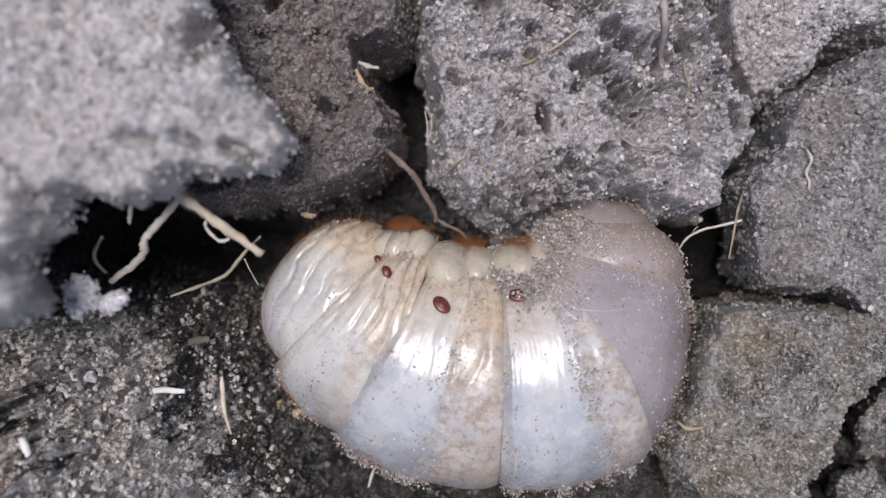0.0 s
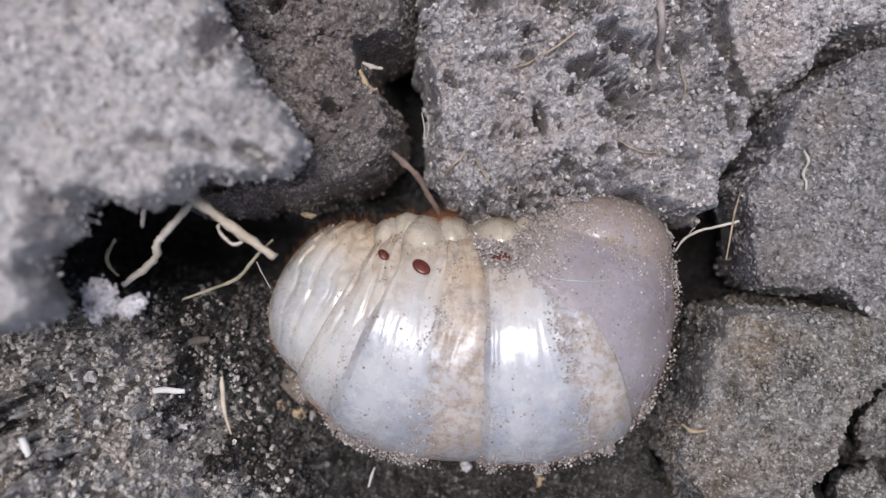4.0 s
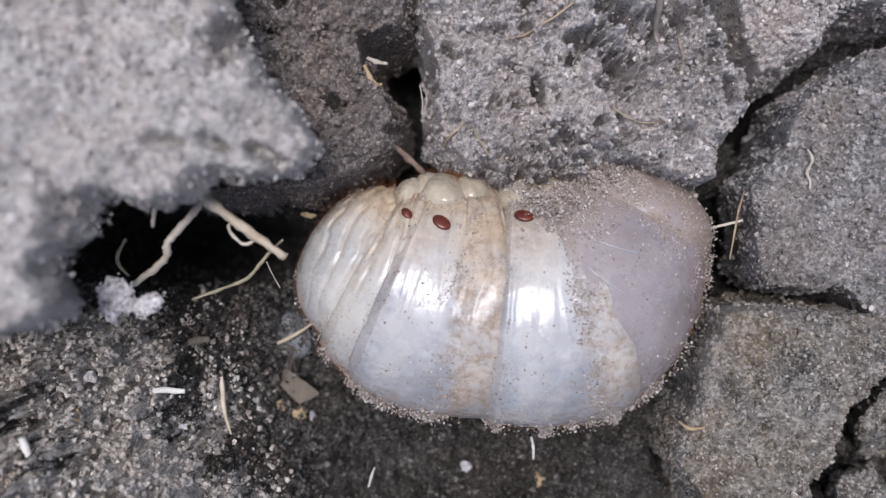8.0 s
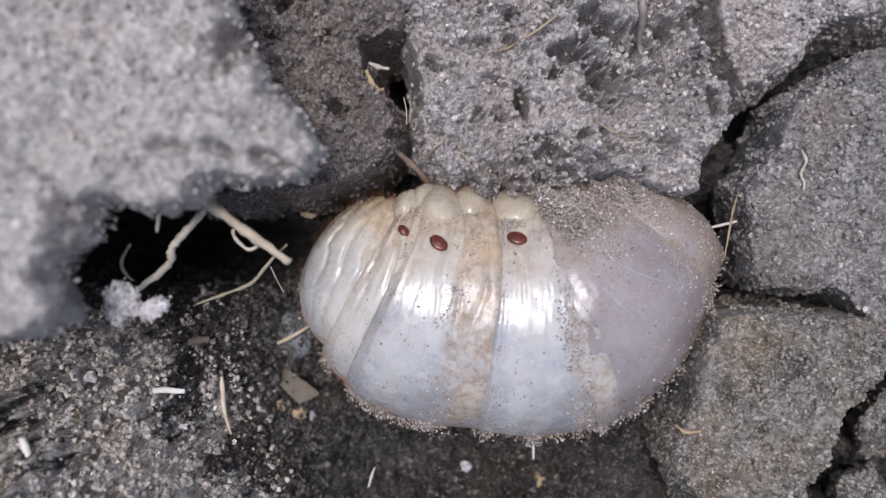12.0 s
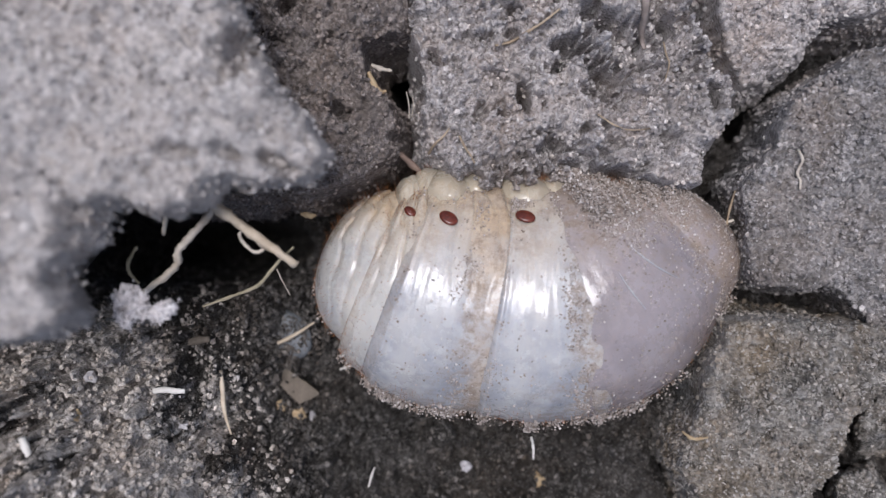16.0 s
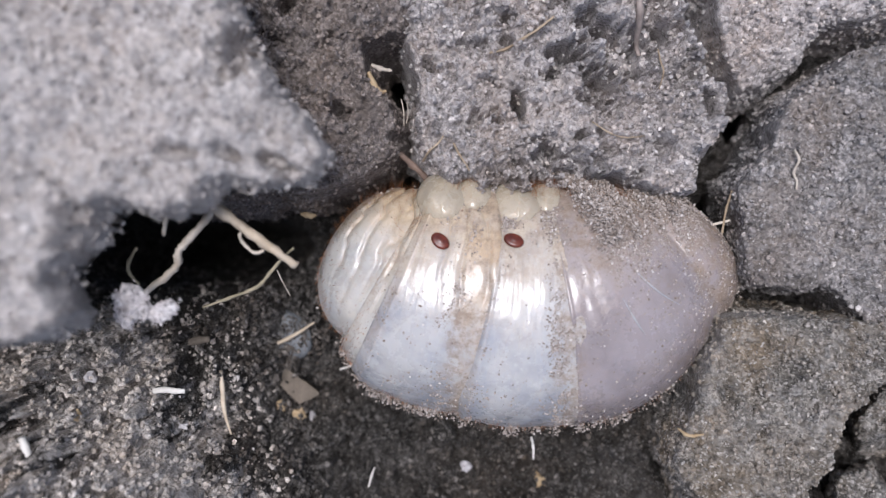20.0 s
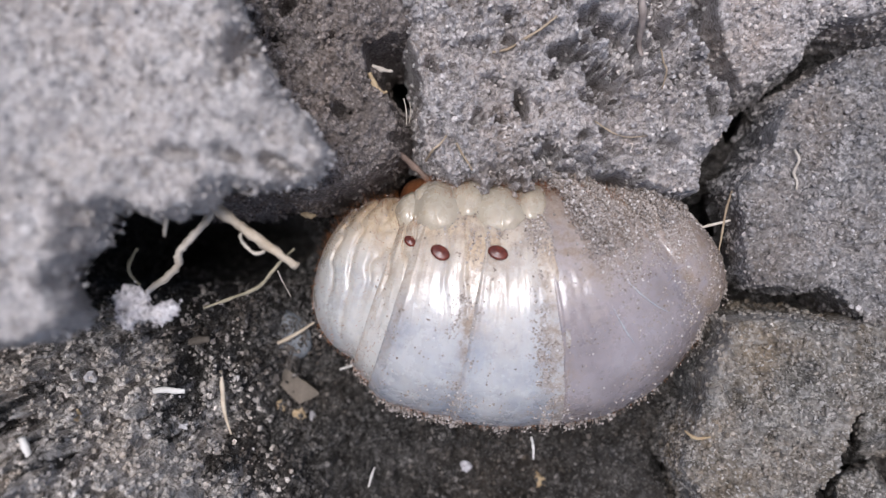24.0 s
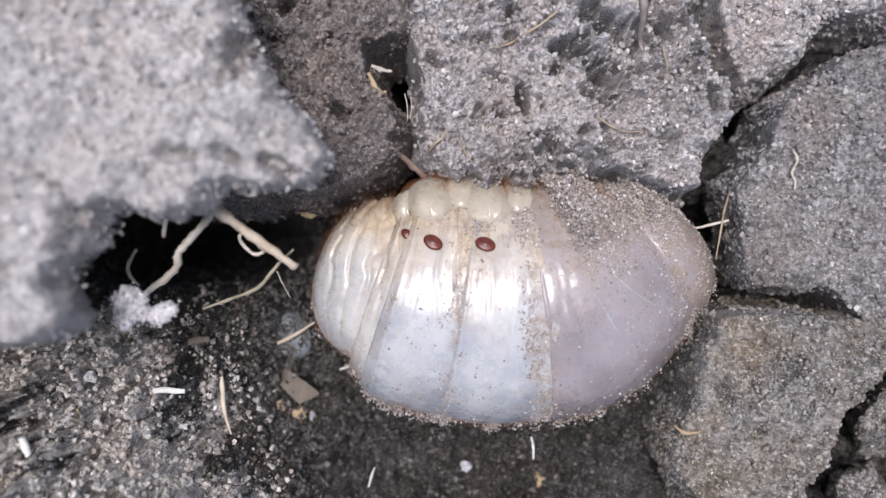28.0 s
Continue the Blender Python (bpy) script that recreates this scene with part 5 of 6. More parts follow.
    walk(SEGMENTS["A"][0], [
        (0, ring_at(-8.59, -5.12, 9.6, -36.4, 1.3)),
        (0.5, ring_at(-8.30, -5.64, 9.6, -29.1, 0.6)),
        (1, ring_at(-8.25, -6.64, 9.6, -21.7, -0.2)),
        (1.5, ring_at(-7.49, -7.09, 9.6, -21.9, -1.1)),
        (2, ring_at(-6.89, -6.82, 9.6, -22.1, -2.1)),
        (2.5, ring_at(-6.12, -5.84, 9.6, -25.4, -1.5)),
        (3, ring_at(-6.36, -5.47, 9.6, -28.6, -0.8)),
        (3.5, ring_at(-8.12, -5.37, 9.6, -28.5, -1.9)),
        (5.5, ring_at(-7.25, -4.79, 9.6, -28.3, -6.2)),
        (6, ring_at(-7.11, -4.39, 9.6, -28.3, -7.2)),
        (6.5, ring_at(-6.81, -3.83, 9.6, -27.5, -6.8)),
        (7, ring_at(-6.51, -3.28, 9.6, -26.7, -6.4)),
        (7.5, ring_at(-5.89, -2.36, 9.6, -28.1, -4.5)),
        (8, ring_at(-5.53, -2.11, 9.6, -29.5, -2.7)),
        (8.5, ring_at(-6.06, -2.22, 9.6, -39.2, -2.4)),
        (9, ring_at(-6.33, -2.44, 9.6, -48.8, -2.2)),
        (9.5, ring_at(-6.25, -2.91, 9.6, -41.2, -2.9)),
        (10, ring_at(-6.09, -3.05, 9.6, -33.6, -3.6)),
        (10.5, ring_at(-6.37, -3.51, 9.6, -26.0, -4.2)),
        (11, ring_at(-6.04, -3.41, 9.6, -26.6, -2.4)),
        (11.5, ring_at(-5.60, -3.46, 9.6, -27.1, -0.6)),
        (12, ring_at(-5.27, -3.10, 9.6, -27.6, 1.2)),
        (12.5, ring_at(-5.18, -3.05, 9.6, -26.8, 0.6)),
        (14.5, ring_at(-4.70, -2.67, 9.6, -23.4, -1.6)),
        (15, ring_at(-4.20, -2.14, 9.6, -22.5, -2.1)),
        (15.5, ring_at(-3.71, -2.21, 9.6, -22.1, -2.2)),
        (16, ring_at(-3.98, -2.44, 9.6, -21.8, -2.4)),
        (16.5, ring_at(-3.90, -2.53, 9.6, -23.3, -0.5)),
        (17, ring_at(-3.90, -2.63, 9.6, -24.9, 1.4)),
        (17.5, ring_at(-4.83, -2.87, 9.6, -26.9, 3.0)),
        (18, ring_at(-4.76, -2.34, 9.6, -29.0, 4.5)),
        (18.5, ring_at(-4.22, -1.41, 9.6, -35.7, 4.9)),
        (19, ring_at(-3.75, -0.96, 9.6, -42.5, 5.3)),
        (19.5, ring_at(-3.59, -1.28, 9.6, -49.2, 5.6)),
        (20, ring_at(-3.63, -2.34, 9.6, -29.1, 5.5)),
        (20.5, ring_at(-4.04, -3.36, 9.6, -9.0, 5.4)),
        (21, ring_at(-4.02, -3.72, 9.6, -12.1, 4.6)),
        (21.5, ring_at(-4.04, -3.54, 9.6, -15.2, 3.7)),
        (23.5, ring_at(-4.06, -3.40, 9.6, -15.7, 5.9)),
        (24, ring_at(-4.25, -3.20, 9.6, -15.8, 6.4)),
        (24.5, ring_at(-3.51, -3.59, 9.6, -4.5, 4.3)),
        (25, ring_at(-3.52, -4.65, 9.6, 2.4, -2.7)),
        (25.5, ring_at(-3.69, -3.33, 9.6, -3.8, -1.6)),
        (26, ring_at(-3.82, -3.69, 9.6, -19.3, -3.8)),
        (26.5, ring_at(-4.66, -3.87, 9.6, -12.7, -1.5)),
        (27, ring_at(-5.10, -3.66, 9.6, -6.1, 0.7)),
        (27.5, ring_at(-4.77, -3.72, 9.6, -10.8, 2.3)),
        (28, ring_at(-4.36, -3.14, 9.6, -15.6, 3.9))])
    walk(SEGMENTS["B"][0], [
        (0, ring_at(-7.70, -5.93, 10.0, -37.3, 1.8)),
        (0.5, ring_at(-6.86, -6.58, 10.0, -31.5, 0.8)),
        (1, ring_at(-6.26, -7.73, 10.0, -25.8, -0.2)),
        (1.5, ring_at(-5.65, -8.13, 10.0, -26.0, -1.5)),
        (2, ring_at(-5.19, -7.81, 10.0, -26.3, -2.8)),
        (2.5, ring_at(-4.85, -6.63, 10.0, -25.7, -2.0)),
        (3, ring_at(-5.52, -6.06, 10.0, -25.2, -1.1)),
        (3.5, ring_at(-7.31, -5.92, 10.0, -24.3, -2.5)),
        (5.5, ring_at(-6.57, -5.17, 10.0, -20.9, -8.2)),
        (6, ring_at(-6.47, -4.73, 10.0, -20.0, -9.6)),
        (6.5, ring_at(-6.27, -4.14, 10.0, -19.7, -9.1)),
        (7, ring_at(-6.06, -3.55, 10.0, -19.5, -8.5)),
        (7.5, ring_at(-5.49, -2.62, 10.0, -20.9, -6.1)),
        (8, ring_at(-5.16, -2.37, 10.0, -22.3, -3.6)),
        (8.5, ring_at(-5.35, -2.83, 10.0, -28.9, -3.3)),
        (9, ring_at(-5.28, -3.41, 10.0, -35.5, -3.0)),
        (9.5, ring_at(-5.32, -3.67, 10.0, -30.3, -3.9)),
        (10, ring_at(-5.29, -3.61, 10.0, -25.1, -4.7)),
        (10.5, ring_at(-5.69, -3.87, 10.0, -19.9, -5.6)),
        (11, ring_at(-5.53, -3.69, 10.0, -20.5, -3.2)),
        (11.5, ring_at(-5.28, -3.68, 10.0, -21.1, -0.8)),
        (12, ring_at(-5.13, -3.25, 10.0, -21.7, 1.6)),
        (12.5, ring_at(-5.05, -3.17, 10.0, -21.0, 0.8)),
        (14.5, ring_at(-4.62, -2.74, 10.0, -18.1, -2.1)),
        (15, ring_at(-4.12, -2.19, 10.0, -17.4, -2.8)),
        (15.5, ring_at(-3.81, -2.21, 10.0, -16.5, -3.0)),
        (16, ring_at(-4.25, -2.38, 10.0, -15.6, -3.1)),
        (16.5, ring_at(-3.57, -2.71, 10.0, -16.7, -0.6)),
        (17, ring_at(-2.96, -3.05, 10.0, -17.8, 1.9)),
        (17.5, ring_at(-4.05, -3.22, 10.0, -19.4, 3.9)),
        (18, ring_at(-4.14, -2.63, 10.0, -21.1, 6.0)),
        (18.5, ring_at(-3.57, -1.85, 10.0, -26.7, 6.5)),
        (19, ring_at(-3.08, -1.54, 10.0, -32.3, 7.0)),
        (19.5, ring_at(-2.89, -2.01, 10.0, -38.0, 7.5)),
        (20, ring_at(-3.35, -2.75, 10.0, -23.0, 7.4)),
        (20.5, ring_at(-4.17, -3.45, 10.0, -8.0, 7.2)),
        (21, ring_at(-3.91, -3.86, 10.0, -9.9, 6.1)),
        (21.5, ring_at(-3.68, -3.75, 10.0, -11.7, 4.9)),
        (23.5, ring_at(-3.40, -3.69, 10.0, -11.6, 7.8)),
        (24, ring_at(-3.52, -3.51, 10.0, -11.5, 8.6)),
        (24.5, ring_at(-3.47, -3.75, 10.0, -1.6, 5.7)),
        (25, ring_at(-2.66, -4.75, 10.0, 5.2, -3.6)),
        (25.5, ring_at(-4.78, -3.29, 10.0, -0.6, -2.2)),
        (26, ring_at(-3.07, -4.02, 10.0, -10.7, -5.1)),
        (26.5, ring_at(-4.14, -4.10, 10.0, -7.9, -2.0)),
        (27, ring_at(-4.82, -3.81, 10.0, -5.1, 1.0)),
        (27.5, ring_at(-4.38, -3.92, 10.0, -8.2, 3.1)),
        (28, ring_at(-3.86, -3.39, 10.0, -11.3, 5.1))])
    walk(SEGMENTS["C"][0], [
        (0, ring_at(-1.75, -9.49, 10.3, -22.1, 2.2)),
        (0.5, ring_at(-0.89, -9.64, 10.3, -19.3, 1.0)),
        (1, ring_at(-0.26, -10.27, 10.3, -16.4, -0.3)),
        (1.5, ring_at(0.04, -10.61, 10.3, -17.0, -1.9)),
        (2, ring_at(0.19, -10.24, 10.3, -17.6, -3.5)),
        (2.5, ring_at(-0.17, -8.75, 10.3, -17.7, -2.4)),
        (3, ring_at(-1.53, -7.86, 10.3, -17.8, -1.4)),
        (3.5, ring_at(-3.23, -7.67, 10.3, -16.8, -3.2)),
        (5.5, ring_at(-2.10, -6.71, 10.3, -12.9, -10.3)),
        (6, ring_at(-1.89, -6.21, 10.3, -12.0, -12.1)),
        (6.5, ring_at(-1.63, -5.59, 10.3, -11.4, -11.4)),
        (7, ring_at(-1.37, -4.97, 10.3, -10.9, -10.7)),
        (7.5, ring_at(-1.25, -4.06, 10.3, -13.1, -7.6)),
        (8, ring_at(-1.39, -3.83, 10.3, -15.3, -4.5)),
        (8.5, ring_at(-1.92, -4.27, 10.3, -16.3, -4.1)),
        (9, ring_at(-2.20, -4.81, 10.3, -17.3, -3.7)),
        (9.5, ring_at(-1.69, -5.10, 10.3, -15.4, -4.8)),
        (10, ring_at(-1.10, -5.08, 10.3, -13.5, -5.9)),
        (10.5, ring_at(-0.95, -5.36, 10.3, -11.6, -7.0)),
        (11, ring_at(-1.14, -5.17, 10.3, -13.0, -4.0)),
        (11.5, ring_at(-1.23, -5.13, 10.3, -14.3, -1.0)),
        (12, ring_at(-1.43, -4.68, 10.3, -15.7, 2.0)),
        (12.5, ring_at(-1.29, -4.58, 10.3, -15.2, 1.0)),
        (14.5, ring_at(-0.61, -4.03, 10.3, -13.5, -2.6)),
        (15, ring_at(-0.06, -3.46, 10.3, -13.1, -3.5)),
        (15.5, ring_at(0.12, -3.39, 10.3, -12.5, -3.7)),
        (16, ring_at(-0.45, -3.48, 10.3, -12.0, -3.9)),
        (16.5, ring_at(-0.60, -3.52, 10.3, -10.0, -0.8)),
        (17, ring_at(-0.81, -3.56, 10.3, -8.1, 2.3)),
        (17.5, ring_at(-1.89, -3.79, 10.3, -9.7, 4.9)),
        (18, ring_at(-1.96, -3.25, 10.3, -11.3, 7.5)),
        (18.5, ring_at(-1.59, -2.54, 10.3, -14.8, 8.1)),
        (19, ring_at(-1.29, -2.30, 10.3, -18.3, 8.8)),
        (19.5, ring_at(-1.31, -2.85, 10.3, -21.8, 9.4)),
        (20, ring_at(-0.99, -3.53, 10.3, -15.4, 9.2)),
        (20.5, ring_at(-1.05, -4.19, 10.3, -9.0, 9.0)),
        (21, ring_at(-1.65, -4.41, 10.3, -8.0, 7.6)),
        (21.5, ring_at(-2.28, -4.10, 10.3, -6.9, 6.2)),
        (23.5, ring_at(-0.66, -4.39, 10.3, -7.9, 9.8)),
        (24, ring_at(-0.44, -4.29, 10.3, -8.2, 10.7)),
        (24.5, ring_at(-0.64, -4.07, 10.3, -0.1, 7.1)),
        (25, ring_at(-1.52, -4.81, 10.3, 7.5, -4.4)),
        (25.5, ring_at(-2.49, -3.38, 10.3, 2.1, -2.7)),
        (26, ring_at(-1.86, -4.19, 10.3, -1.0, -6.3)),
        (26.5, ring_at(-2.21, -4.39, 10.3, -2.3, -2.5)),
        (27, ring_at(-2.17, -4.20, 10.3, -3.6, 1.2)),
        (27.5, ring_at(-1.69, -4.47, 10.3, -6.0, 3.8)),
        (28, ring_at(-1.13, -4.10, 10.3, -8.5, 6.4))])
    walk(SEGMENTS["D"][0], [
        (0, ring_at(8.61, -10.43, 10.4, 10.1, -3.9)),
        (0.5, ring_at(9.28, -10.27, 10.4, 10.6, -4.6)),
        (1, ring_at(9.72, -10.60, 10.4, 11.0, -5.4)),
        (1.5, ring_at(10.07, -10.95, 10.4, 11.3, -6.0)),
        (2, ring_at(10.27, -10.58, 10.4, 11.7, -6.6)),
        (2.5, ring_at(9.90, -9.37, 10.4, 9.3, -6.4)),
        (3, ring_at(8.53, -8.77, 10.4, 7.0, -6.2)),
        (3.5, ring_at(6.91, -8.49, 10.4, 7.1, -8.2)),
        (5.5, ring_at(8.34, -7.18, 10.4, 7.5, -15.9)),
        (6, ring_at(8.63, -6.60, 10.4, 7.6, -17.8)),
        (6.5, ring_at(8.64, -5.93, 10.4, 7.4, -15.3)),
        (7, ring_at(8.66, -5.26, 10.4, 7.1, -12.8)),
        (7.5, ring_at(8.62, -4.77, 10.4, 4.9, -11.4)),
        (8, ring_at(8.32, -4.96, 10.4, 2.6, -10.0)),
        (8.5, ring_at(7.91, -5.39, 10.4, 3.1, -9.1)),
        (9, ring_at(7.74, -5.92, 10.4, 3.7, -8.2)),
        (9.5, ring_at(8.16, -5.99, 10.4, 4.4, -8.5)),
        (10, ring_at(8.65, -5.73, 10.4, 5.2, -8.9)),
        (10.5, ring_at(8.71, -5.79, 10.4, 6.0, -9.2)),
        (11, ring_at(8.28, -5.83, 10.4, 4.7, -6.8)),
        (11.5, ring_at(7.96, -6.02, 10.4, 3.3, -4.4)),
        (12, ring_at(7.53, -5.80, 10.4, 1.9, -1.9)),
        (12.5, ring_at(7.66, -5.68, 10.4, 1.7, -2.9)),
        (14.5, ring_at(8.30, -5.08, 10.4, 1.0, -6.8)),
        (15, ring_at(8.85, -4.48, 10.4, 0.9, -7.8)),
        (15.5, ring_at(8.73, -4.43, 10.4, -0.2, -6.4)),
        (16, ring_at(7.86, -4.52, 10.4, -1.3, -5.0)),
        (16.5, ring_at(6.97, -4.52, 10.4, -2.8, -0.7)),
        (17, ring_at(6.00, -4.53, 10.4, -4.3, 3.7)),
        (17.5, ring_at(5.26, -4.87, 10.4, -3.9, 4.1)),
        (18, ring_at(5.51, -4.44, 10.4, -3.5, 4.5)),
        (18.5, ring_at(6.22, -3.98, 10.4, -3.1, 3.6)),
        (19, ring_at(6.86, -3.99, 10.4, -2.7, 2.7)),
        (19.5, ring_at(7.18, -4.78, 10.4, -2.3, 1.8)),
        (20, ring_at(6.65, -5.05, 10.4, -3.3, 5.5)),
        (20.5, ring_at(5.74, -5.30, 10.4, -4.3, 9.2)),
        (21, ring_at(4.33, -5.53, 10.4, -7.5, 10.2)),
        (21.5, ring_at(2.89, -5.23, 10.4, -10.7, 11.2)),
        (23.5, ring_at(5.17, -5.27, 10.4, -3.3, 11.3)),
        (24, ring_at(5.55, -5.11, 10.4, -1.5, 11.3)),
        (24.5, ring_at(3.54, -4.72, 10.4, -6.6, 12.0)),
        (25, ring_at(0.78, -5.09, 10.4, -7.2, 8.0)),
        (25.5, ring_at(-0.49, -3.85, 10.4, -15.1, 10.1)),
        (26, ring_at(1.64, -4.72, 10.4, -8.6, 7.1)),
        (26.5, ring_at(1.83, -5.03, 10.4, -7.7, 7.1)),
        (27, ring_at(2.41, -4.95, 10.4, -6.9, 7.2)),
        (27.5, ring_at(3.47, -5.20, 10.4, -3.9, 8.0)),
        (28, ring_at(4.59, -4.81, 10.4, -1.0, 8.8))])
    walk(SEGMENTS["E"][0], [
        (0, ring_at(12.32, -6.73, 10.3, 60.0, -3.1)),
        (0.5, ring_at(12.42, -6.65, 10.3, 63.9, -3.7)),
        (1, ring_at(12.28, -7.05, 10.3, 67.7, -4.3)),
        (1.5, ring_at(12.39, -7.29, 10.3, 71.4, -4.8)),
        (2, ring_at(12.35, -6.82, 10.3, 75.0, -5.3)),
        (2.5, ring_at(12.86, -5.73, 10.3, 66.7, -5.1)),
        (3, ring_at(12.37, -5.25, 10.3, 58.3, -5.0)),
        (3.5, ring_at(10.84, -4.97, 10.3, 58.0, -6.5)),
        (5.5, ring_at(12.63, -3.63, 10.3, 56.5, -12.7)),
        (6, ring_at(13.00, -3.03, 10.3, 56.1, -14.2)),
        (6.5, ring_at(13.54, -2.40, 10.3, 52.5, -12.3)),
        (7, ring_at(14.08, -1.76, 10.3, 48.8, -10.3)),
        (7.5, ring_at(14.03, -1.55, 10.3, 46.7, -9.1)),
        (8, ring_at(13.72, -2.02, 10.3, 44.6, -8.0)),
        (8.5, ring_at(13.63, -2.48, 10.3, 42.7, -7.3)),
        (9, ring_at(13.79, -3.03, 10.3, 40.9, -6.6)),
        (9.5, ring_at(13.98, -2.96, 10.3, 42.8, -6.8)),
        (10, ring_at(14.25, -2.57, 10.3, 44.8, -7.1)),
        (10.5, ring_at(14.08, -2.49, 10.3, 46.8, -7.4)),
        (11, ring_at(14.09, -2.72, 10.3, 43.5, -5.4)),
        (11.5, ring_at(14.20, -3.10, 10.3, 40.2, -3.5)),
        (12, ring_at(14.20, -3.08, 10.3, 36.8, -1.5)),
        (12.5, ring_at(14.43, -2.97, 10.3, 36.5, -2.3)),
        (14.5, ring_at(15.46, -2.39, 10.3, 35.3, -5.5)),
        (15, ring_at(16.10, -1.80, 10.3, 35.0, -6.3)),
        (15.5, ring_at(16.24, -2.10, 10.3, 31.3, -5.1)),
        (16, ring_at(15.63, -2.56, 10.3, 27.5, -4.0)),
        (16.5, ring_at(15.20, -2.95, 10.3, 23.9, -0.5)),
        (17, ring_at(14.69, -3.34, 10.3, 20.2, 2.9)),
        (17.5, ring_at(14.10, -3.43, 10.3, 22.4, 3.3)),
        (18, ring_at(14.51, -2.75, 10.3, 24.5, 3.6)),
        (18.5, ring_at(14.98, -2.24, 10.3, 25.0, 2.9)),
        (19, ring_at(15.38, -2.19, 10.3, 25.4, 2.2)),
        (19.5, ring_at(15.47, -2.93, 10.3, 25.9, 1.5)),
        (20, ring_at(15.35, -3.45, 10.3, 23.7, 4.4)),
        (20.5, ring_at(14.86, -3.93, 10.3, 21.6, 7.4)),
        (21, ring_at(13.29, -4.70, 10.3, 18.5, 8.2)),
        (21.5, ring_at(11.69, -4.93, 10.3, 15.4, 9.0)),
        (23.5, ring_at(13.91, -3.91, 10.3, 21.5, 9.0)),
        (24, ring_at(14.27, -3.49, 10.3, 23.0, 9.0)),
        (24.5, ring_at(13.33, -4.65, 10.3, 11.9, 9.6)),
        (25, ring_at(9.99, -6.64, 10.3, -4.3, 6.4)),
        (25.5, ring_at(8.30, -6.50, 10.3, -10.9, 8.1)),
        (26, ring_at(9.66, -4.74, 10.3, 10.6, 5.7)),
        (26.5, ring_at(10.25, -4.58, 10.3, 14.6, 5.7)),
        (27, ring_at(11.22, -4.04, 10.3, 18.6, 5.7)),
        (27.5, ring_at(12.21, -3.93, 10.3, 20.9, 6.4)),
        (28, ring_at(13.28, -3.17, 10.3, 23.1, 7.1))])
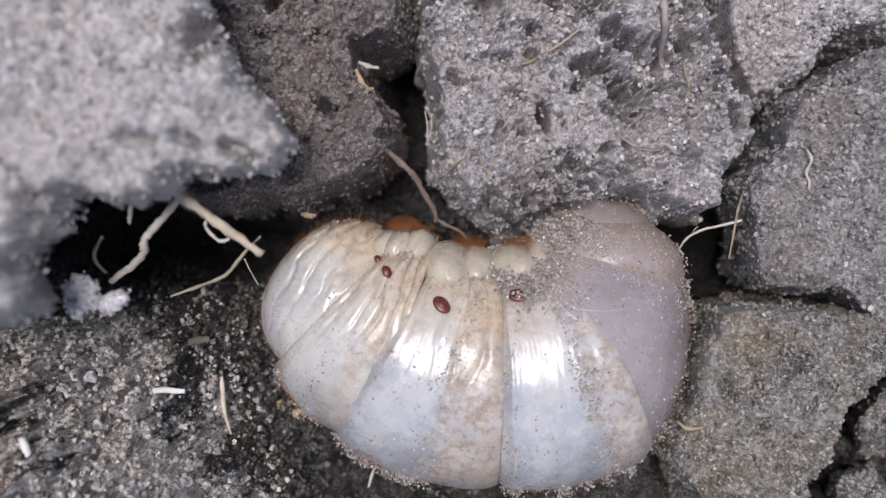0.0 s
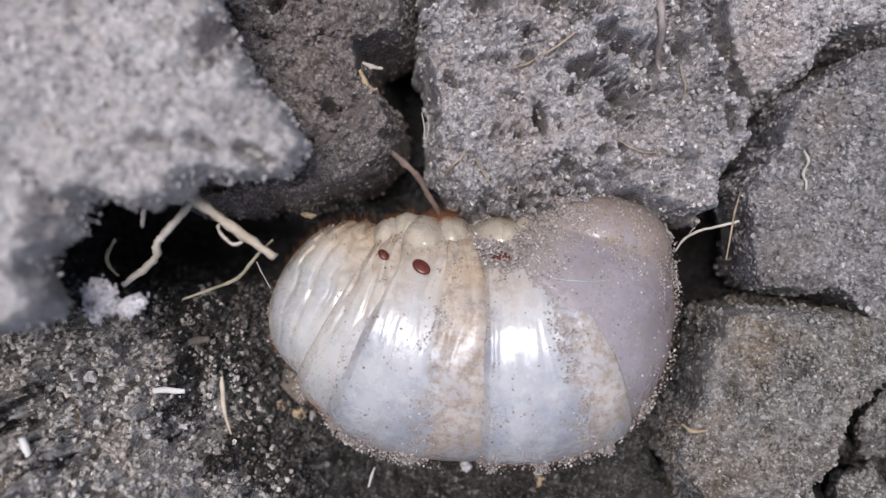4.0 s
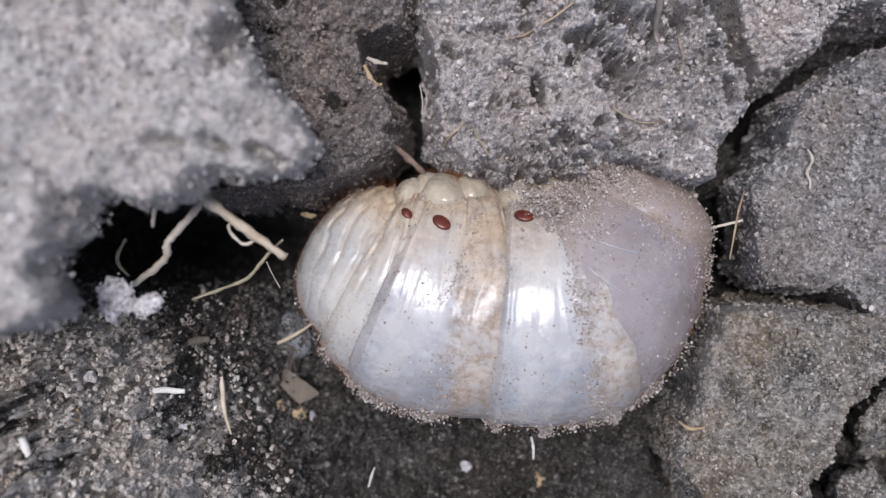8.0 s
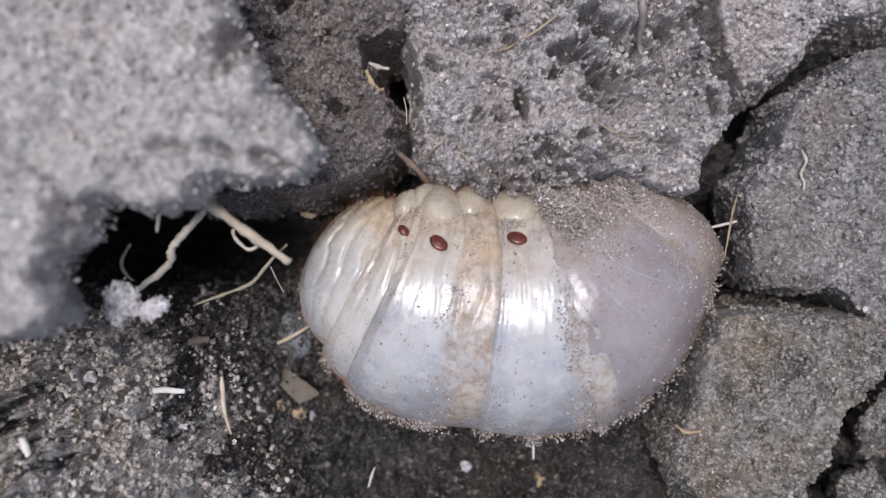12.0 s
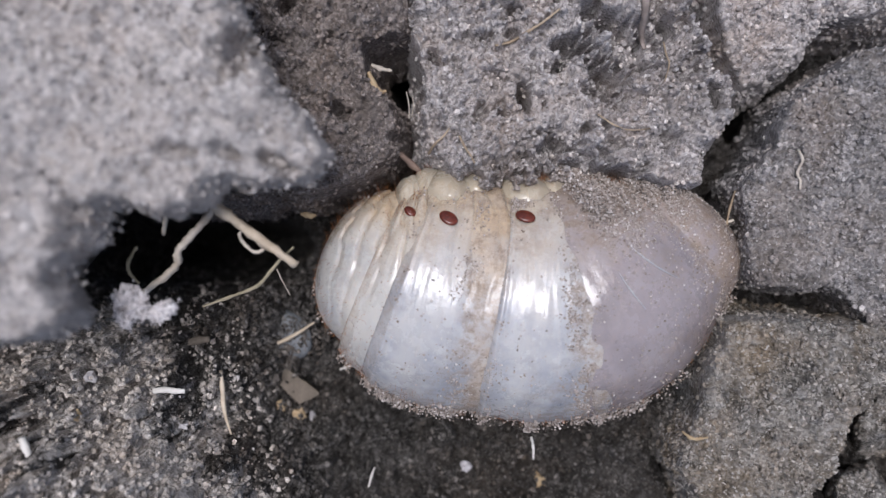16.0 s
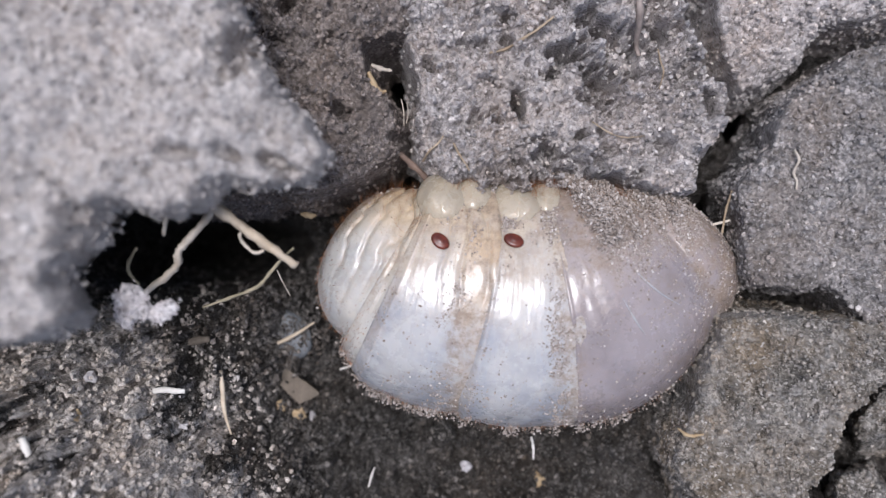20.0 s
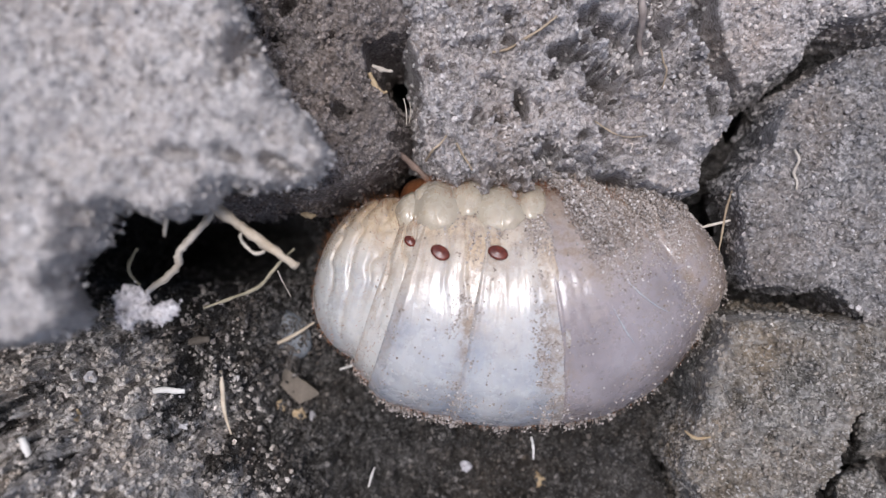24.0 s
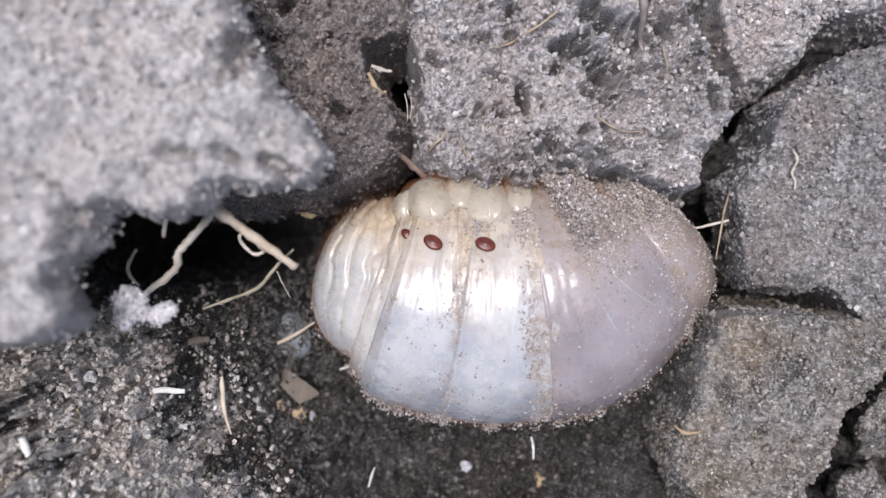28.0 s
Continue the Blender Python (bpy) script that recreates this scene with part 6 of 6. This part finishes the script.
    walk(SEGMENTS["F"][0], [
        (0, ring_at(14.15, -2.97, 9.8, 94.6, -2.3)),
        (0.5, ring_at(13.98, -2.66, 9.8, 97.2, -2.8)),
        (1, ring_at(13.57, -2.84, 9.8, 99.7, -3.2)),
        (1.5, ring_at(13.38, -2.80, 9.8, 104.4, -3.6)),
        (2, ring_at(13.04, -2.05, 9.8, 109.1, -4.0)),
        (2.5, ring_at(14.02, -2.25, 9.8, 99.0, -3.9)),
        (3, ring_at(13.99, -3.07, 9.8, 88.9, -3.7)),
        (3.5, ring_at(12.48, -2.76, 9.8, 88.4, -4.9)),
        (5.5, ring_at(14.35, -1.33, 9.8, 86.5, -9.5)),
        (6, ring_at(14.74, -0.71, 9.8, 86.0, -10.7)),
        (6.5, ring_at(15.04, -1.02, 9.8, 80.4, -9.2)),
        (7, ring_at(15.34, -1.32, 9.8, 74.8, -7.7)),
        (7.5, ring_at(15.46, -0.85, 9.8, 72.7, -6.8)),
        (8, ring_at(15.33, -1.05, 9.8, 70.6, -6.0)),
        (8.5, ring_at(15.51, -1.40, 9.8, 74.7, -5.5)),
        (9, ring_at(15.94, -1.86, 9.8, 78.7, -4.9)),
        (9.5, ring_at(15.99, -1.76, 9.8, 77.4, -5.1)),
        (10, ring_at(16.11, -1.35, 9.8, 76.0, -5.3)),
        (10.5, ring_at(15.80, -1.25, 9.8, 74.6, -5.5)),
        (11, ring_at(16.05, -1.46, 9.8, 75.4, -4.1)),
        (11.5, ring_at(16.40, -1.82, 9.8, 76.2, -2.6)),
        (12, ring_at(16.64, -1.78, 9.8, 77.1, -1.2)),
        (12.5, ring_at(16.80, -1.69, 9.8, 74.1, -1.7)),
        (14.5, ring_at(17.57, -1.21, 9.8, 62.2, -4.1)),
        (15, ring_at(18.15, -0.65, 9.8, 59.2, -4.7)),
        (15.5, ring_at(18.27, -1.17, 9.8, 54.4, -3.8)),
        (16, ring_at(17.65, -1.84, 9.8, 49.7, -3.0)),
        (16.5, ring_at(17.49, -2.13, 9.8, 42.9, -0.4)),
        (17, ring_at(17.25, -2.43, 9.8, 36.1, 2.2)),
        (17.5, ring_at(16.50, -2.59, 9.8, 41.6, 2.4)),
        (18, ring_at(16.74, -1.98, 9.8, 47.1, 2.7)),
        (18.5, ring_at(17.15, -1.49, 9.8, 47.2, 2.1)),
        (19, ring_at(17.49, -1.46, 9.8, 47.4, 1.6)),
        (19.5, ring_at(17.52, -2.22, 9.8, 47.5, 1.1)),
        (20, ring_at(17.66, -2.64, 9.8, 45.9, 3.3)),
        (20.5, ring_at(17.42, -3.03, 9.8, 44.3, 5.5)),
        (21, ring_at(16.37, -3.68, 9.8, 45.3, 6.1)),
        (21.5, ring_at(15.27, -3.80, 9.8, 46.3, 6.7)),
        (23.5, ring_at(16.82, -2.79, 9.8, 43.5, 6.8)),
        (24, ring_at(17.02, -2.36, 9.8, 42.8, 6.8)),
        (24.5, ring_at(17.78, -3.18, 9.8, 40.6, 7.2)),
        (25, ring_at(16.17, -5.86, 9.8, 32.4, 4.8)),
        (25.5, ring_at(13.91, -6.60, 9.8, 22.4, 6.0)),
        (26, ring_at(13.16, -3.87, 9.8, 32.5, 4.3)),
        (26.5, ring_at(13.45, -3.65, 9.8, 37.9, 4.3)),
        (27, ring_at(14.13, -3.06, 9.8, 43.3, 4.3)),
        (27.5, ring_at(14.92, -2.93, 9.8, 43.1, 4.8)),
        (28, ring_at(15.79, -2.16, 9.8, 42.8, 5.3))])


motions()
